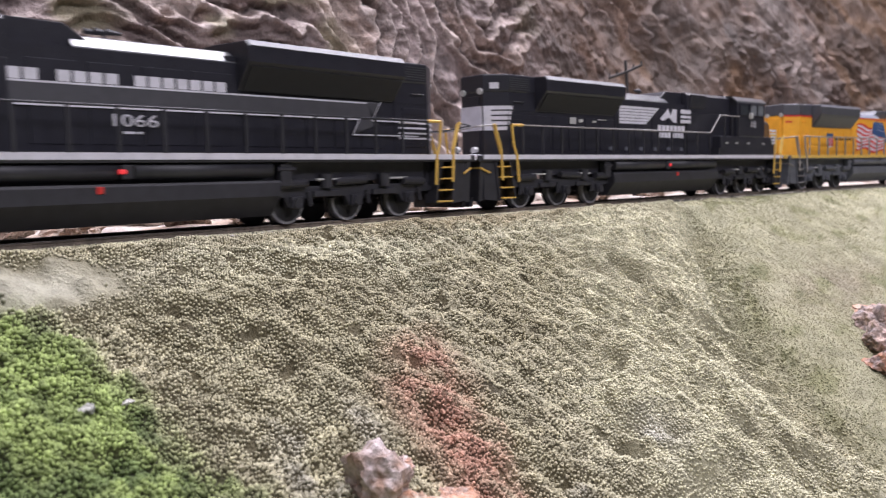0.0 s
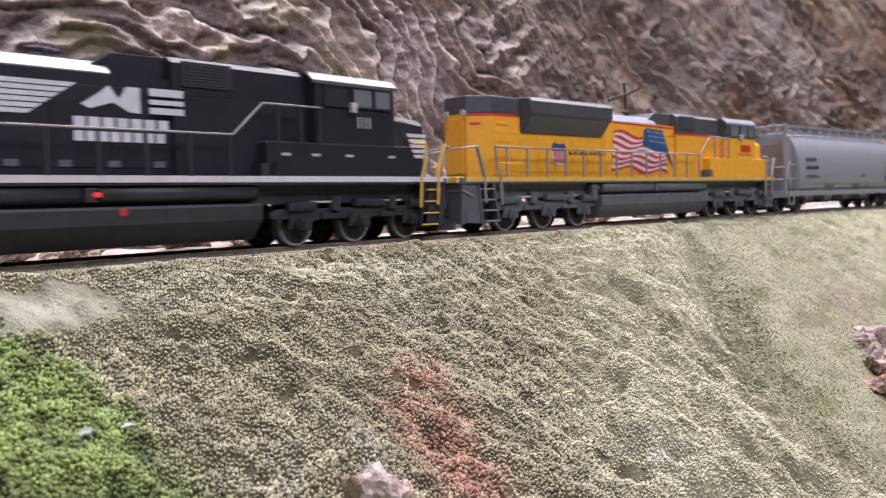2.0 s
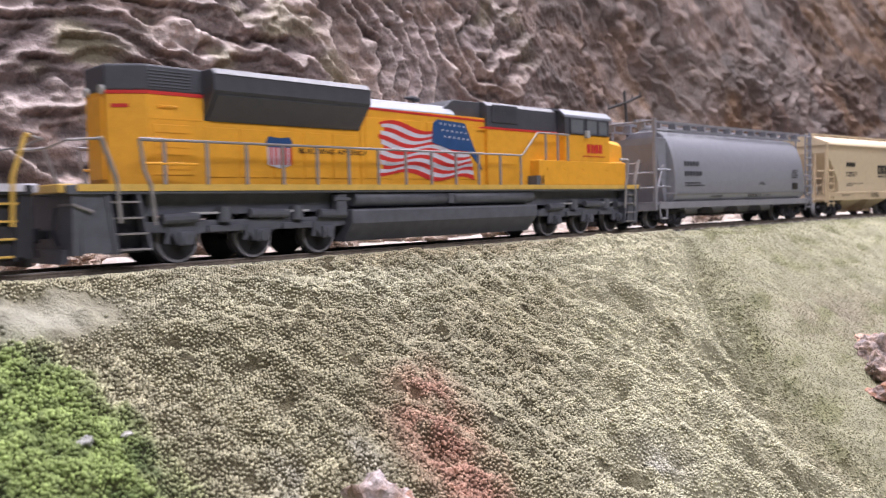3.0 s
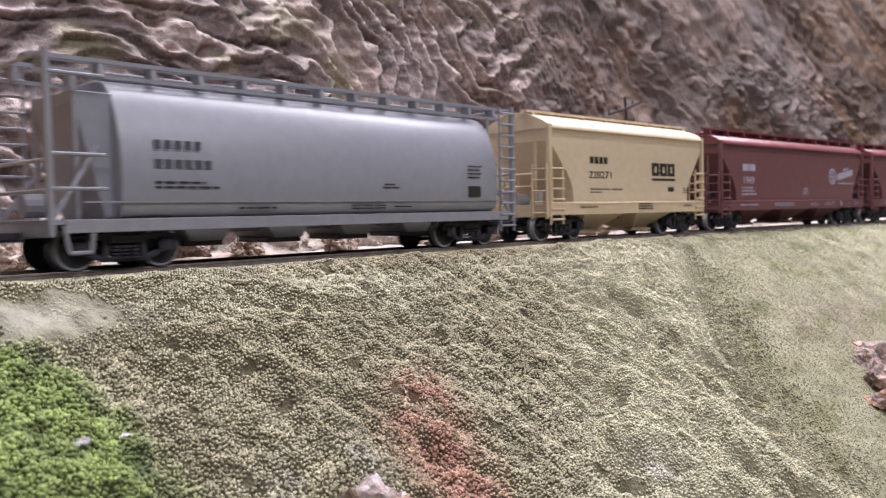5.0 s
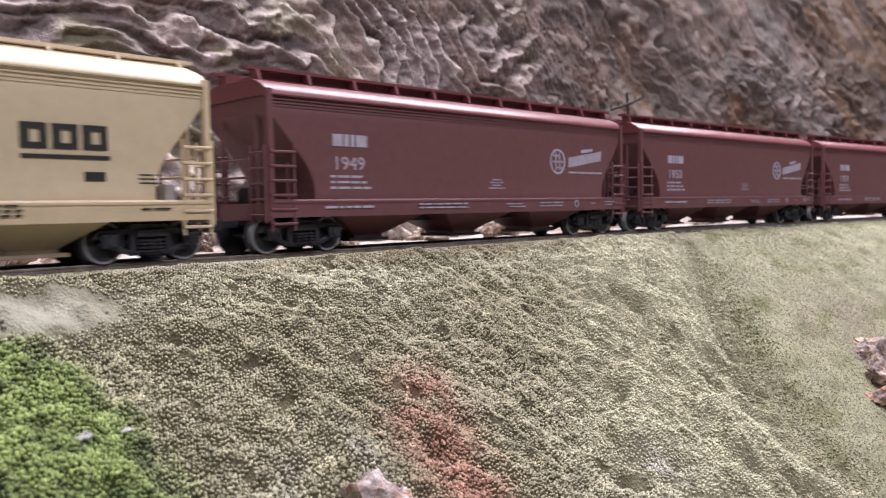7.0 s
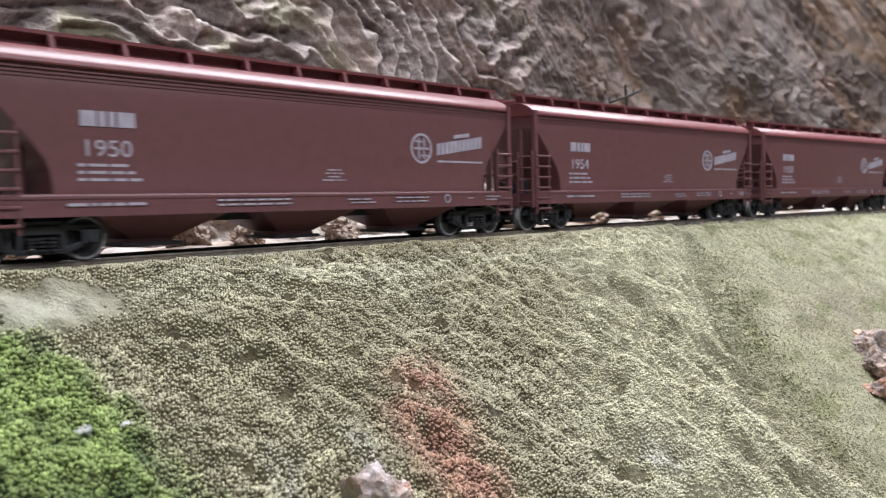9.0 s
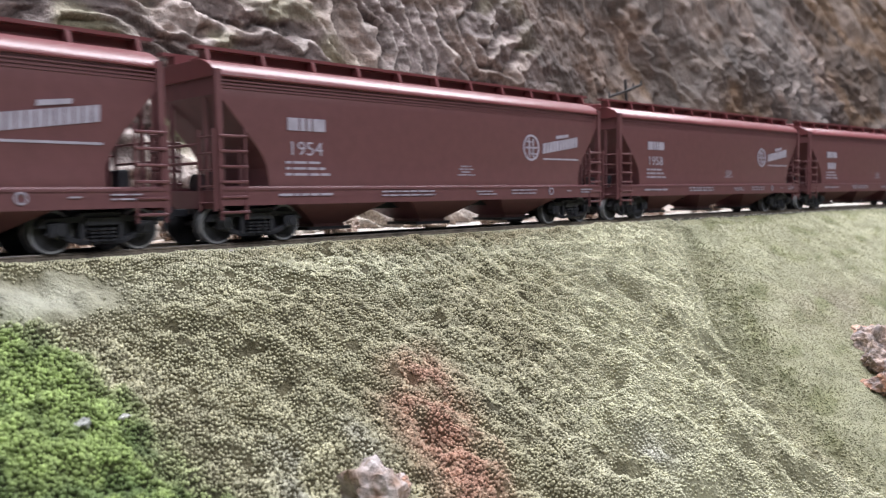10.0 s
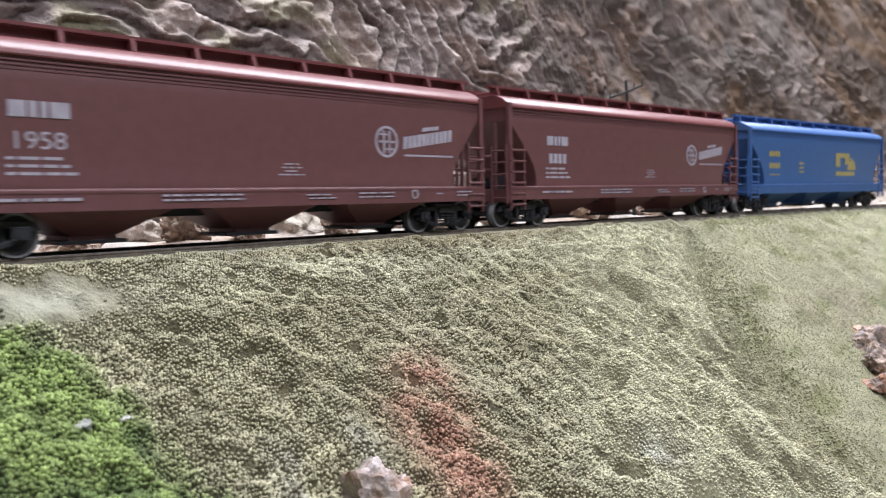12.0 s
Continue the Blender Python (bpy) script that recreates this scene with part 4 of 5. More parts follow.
    for sgn in (-1, 1):
        for x0, x1 in ((90, 131), (135, 180)):
            bm = rod(fresh(), (x0, sgn * 14.6, 16.0), (x1, sgn * 14.6, 16.0), 2.3, 16)
            for f in bm.faces:
                f.smooth = len(f.verts) == 4
            part("air_reservoir", bm, under, loco)
        bm = fresh()
        box(bm, 83, 87, sgn * 13, sgn * 16.2, 11, 17.6, 0.4)
        rod(bm, (82, sgn * 16, 16), (88, sgn * 16, 16), 0.6, 6)
        part("fuel_filler", bm, FRAMEGREY if paint is ORANGE else SOFTBLACK, loco)
        part("pipe_bracket", box(fresh(), 131.5, 134.5, sgn * 14, sgn * 17, 14, 17.5, 0.3), FRAMEGREY if paint is ORANGE else SOFTBLACK, loco)
    if paint is not ORANGE:
        part("marker_light", box(fresh(), 133.4, 135.4, -17.4, -16.6, 15.2, 16.4, 0.3), REDLAMP, loco, "glowing red light above the fuel tank")
    if paint is not ORANGE:
        part("emergency_cutoff", box(fresh(), 139.5, 141.2, -17.7, -17.2, 10.6, 12.4, 0.2), RED, loco, "red fuel cut-off marking")
    for c in (57.2, 221.3):
        bm = fresh()
        for sgn in (-1, 1):
            side = [(-35, 9.6), (-33, 11.0), (33, 11.0), (35, 9.6), (35, 8.4), (27, 7.8), (25.6, 4.8), (21.2, 4.8), (19.4, 7.4), (12, 8.3), (4, 7.6), (2.4, 4.8),
                    (-2.4, 4.8), (-4, 7.6), (-12, 8.3), (-19.4, 7.4), (-21.2, 4.8), (-25.6, 4.8), (-27, 7.8), (-35, 8.4)]
            prism(bm, [(c + a, b) for a, b in side], "y", sgn * 11.4, sgn * 13.8, 0.3)
            for dx in (-23.4, 0, 23.4):
                box(bm, c + dx - 2.1, c + dx + 2.1, sgn * 13.6, sgn * 15.0, 4.6, 8.2, 0.4)
                rod(bm, (c + dx, sgn * 14.8, 6.2), (c + dx, sgn * 15.6, 6.2), 1.5, 12)
                rod(bm, (c + dx - 5.4, sgn * 14.2, 5.2), (c + dx - 4.6, sgn * 14.2, 9.4), 0.7, 6)
            for dx in (-12, 12):
                rod(bm, (c + dx, sgn * 14.6, 10.4), (c + dx, sgn * 14.6, 14.4), 1.9, 10)
                box(bm, c + dx - 5, c + dx + 5, sgn * 13.6, sgn * 14.8, 7.8, 9.6, 0.2)
            rod(bm, (c - 4, sgn * 14.5, 12.6), (c + 9, sgn * 14.5, 12.2), 1.3, 10)
            rod(bm, (c - 30, sgn * 14.6, 11.6), (c - 20, sgn * 14.6, 11.9), 1.4, 10)
            rod(bm, (c + 20, sgn * 14.6, 11.9), (c + 30, sgn * 14.6, 11.6), 1.4, 10)
        box(bm, c - 6, c + 6, -11.5, 11.5, 7, 11)
        truck = part("truck", bm, under, loco)
        for sgn in (-1, 1):
            for x0, x1 in ((c - 22, c - 14), (c + 7, c + 16)):
                part("brake_pipe", box(fresh(), x0, x1, sgn * 14.6, sgn * 15.4, 12.6, 13.2, 0.1), BARE, truck)
        for dx in (-23.4, 0, 23.4):
            wheelset(c + dx, 6.1, truck, GUN, STEEL)
    # pilots, steps and rails
    for end in (0, 1):
        m = (lambda x: x) if end == 0 else (lambda x: L - x)
        bm = fresh()
        prism(bm, [(-15.5, 3.6), (-16.5, 18), (16.5, 18), (15.5, 3.6)], "x", *sorted((m(4), m(6.5))))
        pilot = part("pilot", bm, under, loco)
        for sgn in (-1, 1):
            plate = prism(fresh(), [(m(6), 4.2), (m(13.6), 3.6), (m(11.9), 18), (m(6), 18)], "y", sgn * 15.4, sgn * 16.2)
            part("pilot_side", plate, under, pilot)
        bm = fresh()
        prism(bm, [(-12, 1.6), (-13, 5), (13, 5), (12, 1.6)], "x", *sorted((m(2.6), m(4.2))))
        part("snow_plough", bm, under, pilot)
        bm = fresh()
        wire(bm, [(m(3), -9, 15), (m(2), -9.4, 10), (m(3.4), -9, 6)], 0.5)
        wire(bm, [(m(3), 9, 15), (m(2), 9.4, 10), (m(3.4), 9, 6)], 0.5)
        part("air_hose", bm, SOFTBLACK, pilot)
        coupler(m(4), -1 if end == 0 else 1, 4, loco)
        if end:
            m = lambda x: L - max(x - 6.0, 1.0)
        for sgn in (-1, 1):
            well = part("step_well", box(fresh(), *sorted((m(12.6), m(23))), sgn * 11.5, sgn * 12.2, 3.4, 18), under, loco)
            part("step_side", prism(fresh(), [(m(22.6), 4.0), (m(23.4), 4.0), (m(20.4), 18), (m(19.6), 18)], "y", sgn * 12, sgn * 17.0), under, well)
            part("step_side", prism(fresh(), [(m(13.8), 3.4), (m(14.8), 3.4), (m(12.8), 18), (m(11.8), 18)], "y", sgn * 12, sgn * 16.8), under, well)
            for k in range(5):
                part("step_tread", box(fresh(), *sorted((m(15.0 - 0.55 * k), m(22.6 - 0.85 * k))), sgn * 12.4, sgn * 17.4, 4.1 + k * 3.9, 4.6 + k * 3.9, 0.1), step_mat, well)
            bm = fresh()
            wire(bm, [(m(10.4), sgn * 17.6, 31.2), (m(11.2), sgn * 17.6, 31.2), (m(14.4), sgn * 17.6, 22.0), (m(15.0), sgn * 17.6, 11.0)], 0.5)
            wire(bm, [(m(11.2), sgn * 16.7, 31.0), (m(14.2), sgn * 16.7, 22.0), (m(14.6), sgn * 16.9, 20.3)], 0.3)
            part("step_rail", bm, step_mat if paint is not ORANGE else HANDRAIL, loco)
            bm = fresh()
            wire(bm, [(m(27), sgn * 17.6, 31.4), (m(20.6), sgn * 17.6, 31.4), (m(21.4), sgn * 17.7, 24), (m(23.0), sgn * 17.8, 20), (m(23.8), sgn * 17.8, 10.2)], 0.5)
            part("step_rail", bm, step_mat if paint is not ORANGE else HANDRAIL, loco)
        bm = fresh()
        wire(bm, [(m(10.6), -17.4, 31.2), (m(3.4), -16.4, 30.6), (m(3.4), -5, 29.5), (m(3.4), 5, 29.5), (m(3.4), 16.4, 30.6), (m(10.6), 17.4, 31.2)], 0.3)
        part("end_chain", bm, rail_mat, loco)
    for sgn in (-1, 1):
        bm = fresh()
        wire(bm, [(20.6, sgn * 17.6, 31.4), (172, sgn * 17.6, 31.4), (182, sgn * 17.6, 40.4), (203, sgn * 17.6, 40.4)], 0.3 if paint is not ORANGE else 0.36)
        rail = part("handrail", bm, rail_mat, loco)
        for k in range(13):
            x = 27 + k * 12
            if x > 178:
                break
            part("stanchion", box(fresh(), x - 0.4, x + 0.4, sgn * 17.2, sgn * 17.8, 20.3, 31.4), rail_mat if paint is ORANGE else SOFTBLACK, rail)
        for x in (187, 195, 202):
            part("stanchion", box(fresh(), x - 0.4, x + 0.4, sgn * 17.2, sgn * 17.8, 30, 40.4), rail_mat if paint is ORANGE else SOFTBLACK, rail)
        if paint is ORANGE:
            bm = wire(fresh(), [(21, sgn * 17.6, 25.5), (36, sgn * 17.6, 25.5)], 0.35)
            part("low_rail", bm, ORANGE, rail)
    decorate(loco)
    return loco


# ---- liveries: marks on the side towards the bank ----


def corner_mark(u0, u1, z0, z1, mat, parent, name, label="", proud=0.18):
    """A flat mark on the tapered corner of a hood end, u from the end face to the side."""
    at = lambda u, k: (FRAME["tail"] + 18 + 8 * u - 0.584 * k, -5.75 - 5.75 * u - 0.812 * k)
    return part(name, prism(fresh(), [at(u0, -0.1), at(u1, -0.1), at(u1, proud), at(u0, proud)], "z", z0, z1), mat, parent, label)


def livery_yellow(loco):
    y = -11.65
    bars([(26, 42, 43.6, 44.5)], -11.5, RED, loco, name="red_line")
    corner_mark(0.0, 1.01, 43.6, 44.5, RED, loco, "red_line")
    corner_mark(0.12, 0.55, 40.2, 41.1, RED, loco, "lettering")
    poly = [(97.3, 44.6), (158, 43.6), (158, 44.3), (97.3, 45.3)]
    poly_mark(poly, -11.65, RED, loco, "red_line")
    poly_mark([(152, 41.0), (203, 41.0), (203, 41.8), (155, 41.8)], -13.1, RED, loco, "red_line")
    # shield
    poly_mark([(61.5, 33), (62.5, 34.3), (66, 33.9), (69.5, 34.3), (70.5, 33), (70.2, 31.2), (61.8, 31.2)], -11.75, BLUE, loco)
    poly_mark([(61.8, 31.2), (70.2, 31.2), (70.2, 26.2), (66, 25.2), (61.8, 26.2)], -11.75, WHITE, loco)
    bars([(62.5 + 1.7 * k, 63.3 + 1.7 * k, 26.2, 31.2) for k in range(5)], -11.95, RED, loco, name="emblem_stripe")
    words("BUILDING AMERICA", 73, 29.8, 1.5, y, INK, loco, width=27)
    # waving flag of stripes with a blue field
    top = lambda x, k: 40.8 - k * 1.28 - 0.045 * (x - 105) + 1.15 * math.sin((x - 105) / 4.4 + k * 0.4)
    for k in range(13):
        x0, x1 = 105 - 0.12 * k + (0, 1.2, 2.4, 0.8)[k % 4], 147 + 0.3 * k
        xs = [x0 + (x1 - x0) * q / 14 for q in range(15)]
        poly_mark([(x, top(x, k)) for x in xs] + [(x, top(x, k + 1)) for x in xs[::-1]], -11.9, RED if k % 2 == 0 else WHITE, loco, "flag_stripe", depth=0.12)
    xs = [130 + q * 2 for q in range(9)]
    poly_mark([(x, 43.2 - 0.05 * (x - 130) - (1.4 if x in (130,) else 0)) for x in xs] + [(151, 33.5), (155, 25.8), (148, 32.5), (138, 33), (129, 35)], -12.1, BLUE, loco, "flag_field", "blue field of the flag")
    for k in range(18):
        x, z = 133 + (k % 6) * 2.4 + (k // 6), 41.4 - (k // 6) * 2.2 - (k % 6) * 0.12
        poly_mark([(x, z), (x + 0.7, z), (x + 0.7, z + 0.7), (x, z + 0.7)], -12.24, WHITE, loco, "flag_star", depth=0.06)
    bars([(216 + 3.0 * k, 218.2 + 3.0 * k, 33.6, 37.2) for k in range(4)], -17.35, RED, loco)
    bars([(213, 229, 32.0, 32.4)], -17.35, RED, loco)


def livery_black(loco):
    y = -11.85
    part("hood_stripe", box(fresh(), 17.2, 17.5, -5.4, 5.4, 30.0, 39.2), WHITE, loco, "white panel on the hood end")
    corner_mark(0.0, 0.3, 30.0, 39.2, WHITE, loco, "hood_stripe", "white panel on the hood end")
    for k in range(5):
        z = 37.85 - 1.96 * k
        corner_mark(0.3, 1.0 - 0.02 * k, z, z + 1.35, WHITE, loco, "hood_stripe", "white hood stripe")
        if k < 4:
            bars([(26, 28.2 - 0.6 * k, z, z + 1.35)], -11.5, WHITE, loco, "white hood stripe", name="hood_stripe")
    corner_mark(0.25, 0.62, 45.7, 48.0, WHITE, loco, "number_board", "white number board")
    for k in range(6):
        poly_mark([(100.0, 42.4 - k * 1.35), (133 - 2.0 * k, 42.4 - k * 1.35), (131.5 - 2.0 * k, 41.35 - k * 1.35), (100.0, 41.35 - k * 1.35)], y, WHITE, loco, "emblem_stripe")
    poly_mark([(134, 37.6), (139, 40.8), (141, 42.4), (143.5, 39.2), (145.5, 42.4), (149, 42.4), (149, 36.0), (146, 36.2), (142, 38.4), (136, 36.6)], y, WHITE, loco, "emblem", "white horse-head emblem shape")
    bars([(151, 160.4, 40.5, 42.4), (151, 160.4, 38.4, 39.6), (151, 160.4, 36.0, 37.6)], -13.0, WHITE, loco, name="emblem_bar")
    bars([(132 + 3.6 * k, 134.8 + 3.6 * k, 32.2, 34.6) for k in range(7)], y, WHITE, loco)
    bars([(132 + 3.0 * k, 134.3 + 3.0 * k, 28.8, 31.2) for k in range(8)], y, WHITE, loco)
    words("1111", 217.5, 35.2, 3.4, -17.3, WHITE, loco, width=5.2)
    for k in range(5):
        poly_mark([(238.5 + 0.8 * k, 34.4 - 1.7 * k), (247.5, 34.4 - 1.7 * k), (247.5, 33.3 - 1.7 * k), (239.1 + 0.8 * k, 33.3 - 1.7 * k)], -17.5 + 0.0, WHITE, loco, "hood_stripe", depth=0.1)
    bars([(64, 68, 33.4, 36.0), (70, 73, 34.2, 35.4), (80, 82.5, 34.2, 35.0), (84, 90, 35.4, 35.7)], -11.75, BARE, loco, name="data_plate")
    bars([(92 + 12 * k, 95 + 12 * k, 22.6, 24.2) for k in range(6)], y, FRAMEGREY, loco, name="data_plate")


def livery_stripes(loco):
    y = -12.0
    # a charcoal lightning band edged in pale lines along the hood
    bars([(4, 214, 31.6, 36.4)], y, CHARCOAL, loco, "charcoal lightning band", name="hood_band")
    for z in (36.4, 31.2):
        bars([(4, 217 if z > 33 else 209, z, z + 0.45)], y - 0.05, WHITE, loco, name="band_line")
    dx = -15.5
    poly_mark([(228 + dx, 36.8), (233.5 + dx, 36.8), (229.5 + dx, 30.8), (233.0 + dx, 30.2), (221.5 + dx, 26.4), (224.5 + dx, 31.4), (231.6 + dx, 31.4)], y - 0.12, CHARCOAL, loco, "lightning_bolt", "charcoal bolt edged in white")
    for a, c in (((224.5, 31.4), (221.5, 26.4)), ((233.5, 36.8), (229.8, 31.0)), ((221.5, 26.4), (251, 26.4)), ((229.8, 31.0), (251, 31.0))):
        poly_mark([(a[0] + dx, a[1]), (a[0] + 0.5 + dx, a[1] + 0.4), (c[0] + 0.5 + dx, c[1] + 0.4), (c[0] + dx, c[1])], y - 0.25, WHITE, loco, "band_line")
    for k in range(4):
        bars([(227, 241, 25.6 + 1.7 * k, 26.2 + 1.7 * k)], -11.85, WHITE, loco, name="band_line")
        corner_mark(0.0, 1.0, 25.6 + 1.7 * k, 26.2 + 1.7 * k, WHITE, loco, "band_line")
    xs = 100.5
    for n in (3, 4, 7):
        bars([(xs + 3.85 * k, xs + 3.1 + 3.85 * k, 37.0, 39.6) for k in range(n)], y, WHITE, loco)
        xs += 3.85 * n + 3.6
    words("1066", 128.5, 27.0, 3.0, y, WHITE, loco, width=12)
    bars([(131, 136, 25.2, 25.8)], y, WHITE, loco)


def mark_cream(car, L, y):
    y -= 0.05
    bars([(28.0 + 3.4 * k, 30.2 + 3.4 * k, 31.6, 34.4) for k in range(4)], y, INK, car)
    words("228271", 27.0, 25.4, 3.0, y, INK, car, width=16.5)
    for x in (76.4, 83.4, 90.4):
        bm = fresh()
        for x0, x1, z0, z1 in ((x, x + 2.0, 27.2, 33.0), (x + 4.2, x + 5.9, 27.2, 33.0), (x + 2.0, x + 4.2, 31.6, 33.0), (x + 2.0, x + 4.2, 27.2, 28.6)):
            box(bm, x0, x1, y - 0.18, y + 0.12, z0, z1)
        part("emblem_block", bm, INK, car)
    bars([(76.4, 96.8, 25.0, 26.0)], y, INK, car, name="underline")
    bars([(28, 42, 20.6, 21.1), (44, 52, 20.6, 21.1), (28, 36, 19.3, 19.8), (104, 110, 21.6, 21.9), (104, 110, 20.6, 20.9), (104, 110, 19.6, 19.9)], y, INK, car)
    bars([(90.5, 95.5, 20.0, 22.2)], y, INK, car, name="stencil_panel")
    bars([(20, 32, 13.2, 13.6), (64, 76, 14.3, 14.7), (64, 76, 13.2, 13.6), (64, 76, 12.1, 12.5), (104, 112, 13.2, 13.6)], y - 0.75, INK, car)


def mark_maroon(number):
    def decorate(car, L, y):
        y -= 0.05
        bars([(23.0, 26.8, 31.4, 35.0), (27.4, 29.2, 31.4, 35.0), (29.9, 31.4, 31.4, 35.0), (32.0, 36.4, 31.4, 35.0)], y, CARMARK, car)
        if number:
            words(number, 24.2, 24.4, 3.9, y, CARMARK, car, width=11.2)
        else:
            bars([(24.2 + 2.9 * k, 26.4 + 2.9 * k, 24.4, 28.2) for k in range(4)], y, CARMARK, car)
        bars([(22, 35, 22.0, 22.7), (22, 36, 20.3, 21.0), (22, 38, 18.6, 19.3)], y, CARMARK, car)
        bars([(96, 101, 22.0, 22.4), (95, 102, 21.0, 21.4), (96, 101, 20.0, 20.4), (94, 103, 19.0, 19.4)], y, CARMARK, car)
        # round emblem and slanted slogan
        bm = fresh()
        for k in range(24):
            a, b = k * math.pi / 12, (k + 1) * math.pi / 12
            prism(bm, [(135.9 + q * math.cos(t), 29.8 + q * math.sin(t)) for q, t in ((5.0, a), (5.0, b), (4.2, b), (4.2, a))], "y", y - 0.18, y + 0.1)
        for w, h, dx, dz in ((0.7, 7.0, -1.2, 0), (0.7, 7.0, 1.2, 0), (7.0, 0.7, 0, 0), (3.4, 0.6, -1.4, 2.3), (3.4, 0.6, 1.4, -2.3)):
            box(bm, 135.9 + dx - w / 2, 135.9 + dx + w / 2, y - 0.18, y + 0.1, 29.8 + dz - h / 2, 29.8 + dz + h / 2)
        part("emblem", bm, CARMARK, car, "white ring emblem")
        for k in range(11):
            x = 143.2 + 2.15 * k
            z = 27.6 + 0.14 * (x - 143) 
            poly_mark([(x, z), (x + 1.75, z + 0.24), (x + 1.95, z + 4.2), (x + 0.2, z + 3.96)], y, CARMARK, car, "lettering")
        poly_mark([(152, 33.6), (160, 34.6), (160.2, 35.8), (152.2, 34.9)], y, CARMARK, car, "lettering")
        bars([(143.5, 167, 25.4, 26.0)], y, CARMARK, car, name="underline")
        bars([(19, 38, 12.8, 13.5), (58, 82, 13.5, 14.0), (58, 82, 12.3, 12.8), (103, 112, 13.2, 13.6), (104, 114, 12.2, 12.6), (123, 138, 13.5, 13.9), (123, 138, 12.3, 12.7), (158, 161, 13, 13.4), (168, 176, 13.5, 13.9), (168, 175, 12.4, 12.8)], y - 0.8, CARMARK, car)
        bm = fresh()
        for k in range(12):
            a, b = k * math.pi / 6, (k + 1) * math.pi / 6
            prism(bm, [(147.5 + q * math.cos(t), 13.1 + q * math.sin(t)) for q, t in ((1.5, a), (1.5, b), (1.1, b), (1.1, a))], "y", y - 0.95, y - 0.6)
        part("emblem", bm, CARMARK, car)
    return decorate


def mark_blue(car, L, y):
    y -= 0.05
    bars([(22 + 3.2 * k, 24.4 + 3.2 * k, 31, 34) for k in range(4)] + [(22 + 3.2 * k, 24.4 + 3.2 * k, 24.4, 27.4) for k in range(4)], y, GOLD, car)
    bars([(22, 34, 20.5, 21.2)], y, GOLD, car)
    bars([(58, 64, 27, 28), (58, 64, 24.5, 25.5), (58, 64, 22, 23)], y, GOLD, car)
    poly_mark([(108, 34.5), (128, 34.5), (128, 27.6), (121, 27.6), (121, 31.6), (114, 31.6), (114, 26), (108, 26)], y, GOLD, car)
    poly_mark([(124, 24), (138, 24), (136.5, 29), (131, 32), (127, 28)], y, GOLD, car)
    bars([(108, 136, 20.4, 23)], y, GOLD, car)


# ---- the train, set out from the coupler between the first two engines ----
RUN_T = (0, 0.5, 1, 1.5, 2, 2.5, 3, 5, 5.5, 6, 6.5, 7, 9, 9.5, 10, 10.5, 11, 11.5, 12)
RUN_S = (0.1026, 0.1709, 0.2386, 0.3071, 0.3760, 0.4455, 0.5141, 0.7870, 0.8548, 0.9231, 0.9928, 1.0626, 1.3366, 1.4062, 1.4757, 1.5441, 1.6122, 1.6809, 1.7500)


def train_place(t):
    """How far along the line the train's own zero has run, to the left, at t seconds."""
    return float(np.interp(t, RUN_T, RUN_S))


TRAIN = []


def run(ob, at, length, bolsters):
    """Enter a vehicle in the train: its rear end at `at` metres along the train."""
    TRAIN.append((ob, at + length * 0.0005, bolsters * 0.0005))


PITCH = 0.262
run(locomotive("black and charcoal diesel locomotive with pale lightning stripes", "1066", BLACK, BLACK, WHITE, SOFTBLACK, SOFTBLACK, YELLOW, livery_stripes, True, -5.5), 0.1055 - PITCH, 262, 164)
run(locomotive("black diesel locomotive with white horse emblem and stripes", "1111", BLACK, BLACK, WHITE, SOFTBLACK, HANDRAIL, YELLOW, livery_black, False), 0.1037, 262, 164)
run(locomotive("yellow-orange diesel locomotive with grey roof and waving flag", "", ORANGE, DARKGREY, YELLOW, FRAMEGREY, HANDRAIL, HANDRAIL, livery_yellow, False), 0.1057 + PITCH, 262, 164)
run(tank_hopper("light grey round-sided covered hopper car with black lettering", 170.5, 8), 0.6383, 170.5, 130)
run(hopper_car("cream covered hopper car with bold black lettering", 124.4, 2, CREAM, CREAM, CREAMTRIM, mark_cream, "", 9, ridge=4.5, crown=52.0, perch=(5.2, 52.2)), 0.8308, 124.4, 94)
for n, number in enumerate(("1949", "1950", "1954", "1958", "")):
    run(hopper_car("dark oxide-red covered hopper car with white lettering", 183.6, 3, MAROON, MAROONTOP, MAROON, mark_maroon(number), "oxide-red hopper cars", 7.7),
        0.9738 + 0.1988 * n, 183.6, 153)
run(hopper_car("blue covered hopper car with gold lettering", 183.6, 3, BLUECAR, BLUECAR, BLUECAR, mark_blue, "", 7.7), 0.9738 + 0.1988 * 5, 183.6, 153)


# ---- the track: two rails on plastic sleepers in thin dark ballast ----


def sweep(name, profile, s0, s1, count, mat, parent):
    """Sweep a (w, z) profile in mm along the line."""
    me = bpy.data.meshes.new(name)
    ss = np.linspace(s0, s1, count)
    verts = np.concatenate([on_track_np(ss, np.full(count, w * 0.001), np.full(count, z * 0.001))[:, None] for w, z in profile], 1).reshape(-1, 3)
    n = len(profile)
    faces = [(i * n + j, i * n + (j + 1) % n, (i + 1) * n + (j + 1) % n, (i + 1) * n + j) for i in range(count - 1) for j in range(n)]
    me.from_pydata(verts.tolist(), [], faces)
    me.materials.append(mat)
    ob = new(name, me)
    ob.parent = parent
    return ob


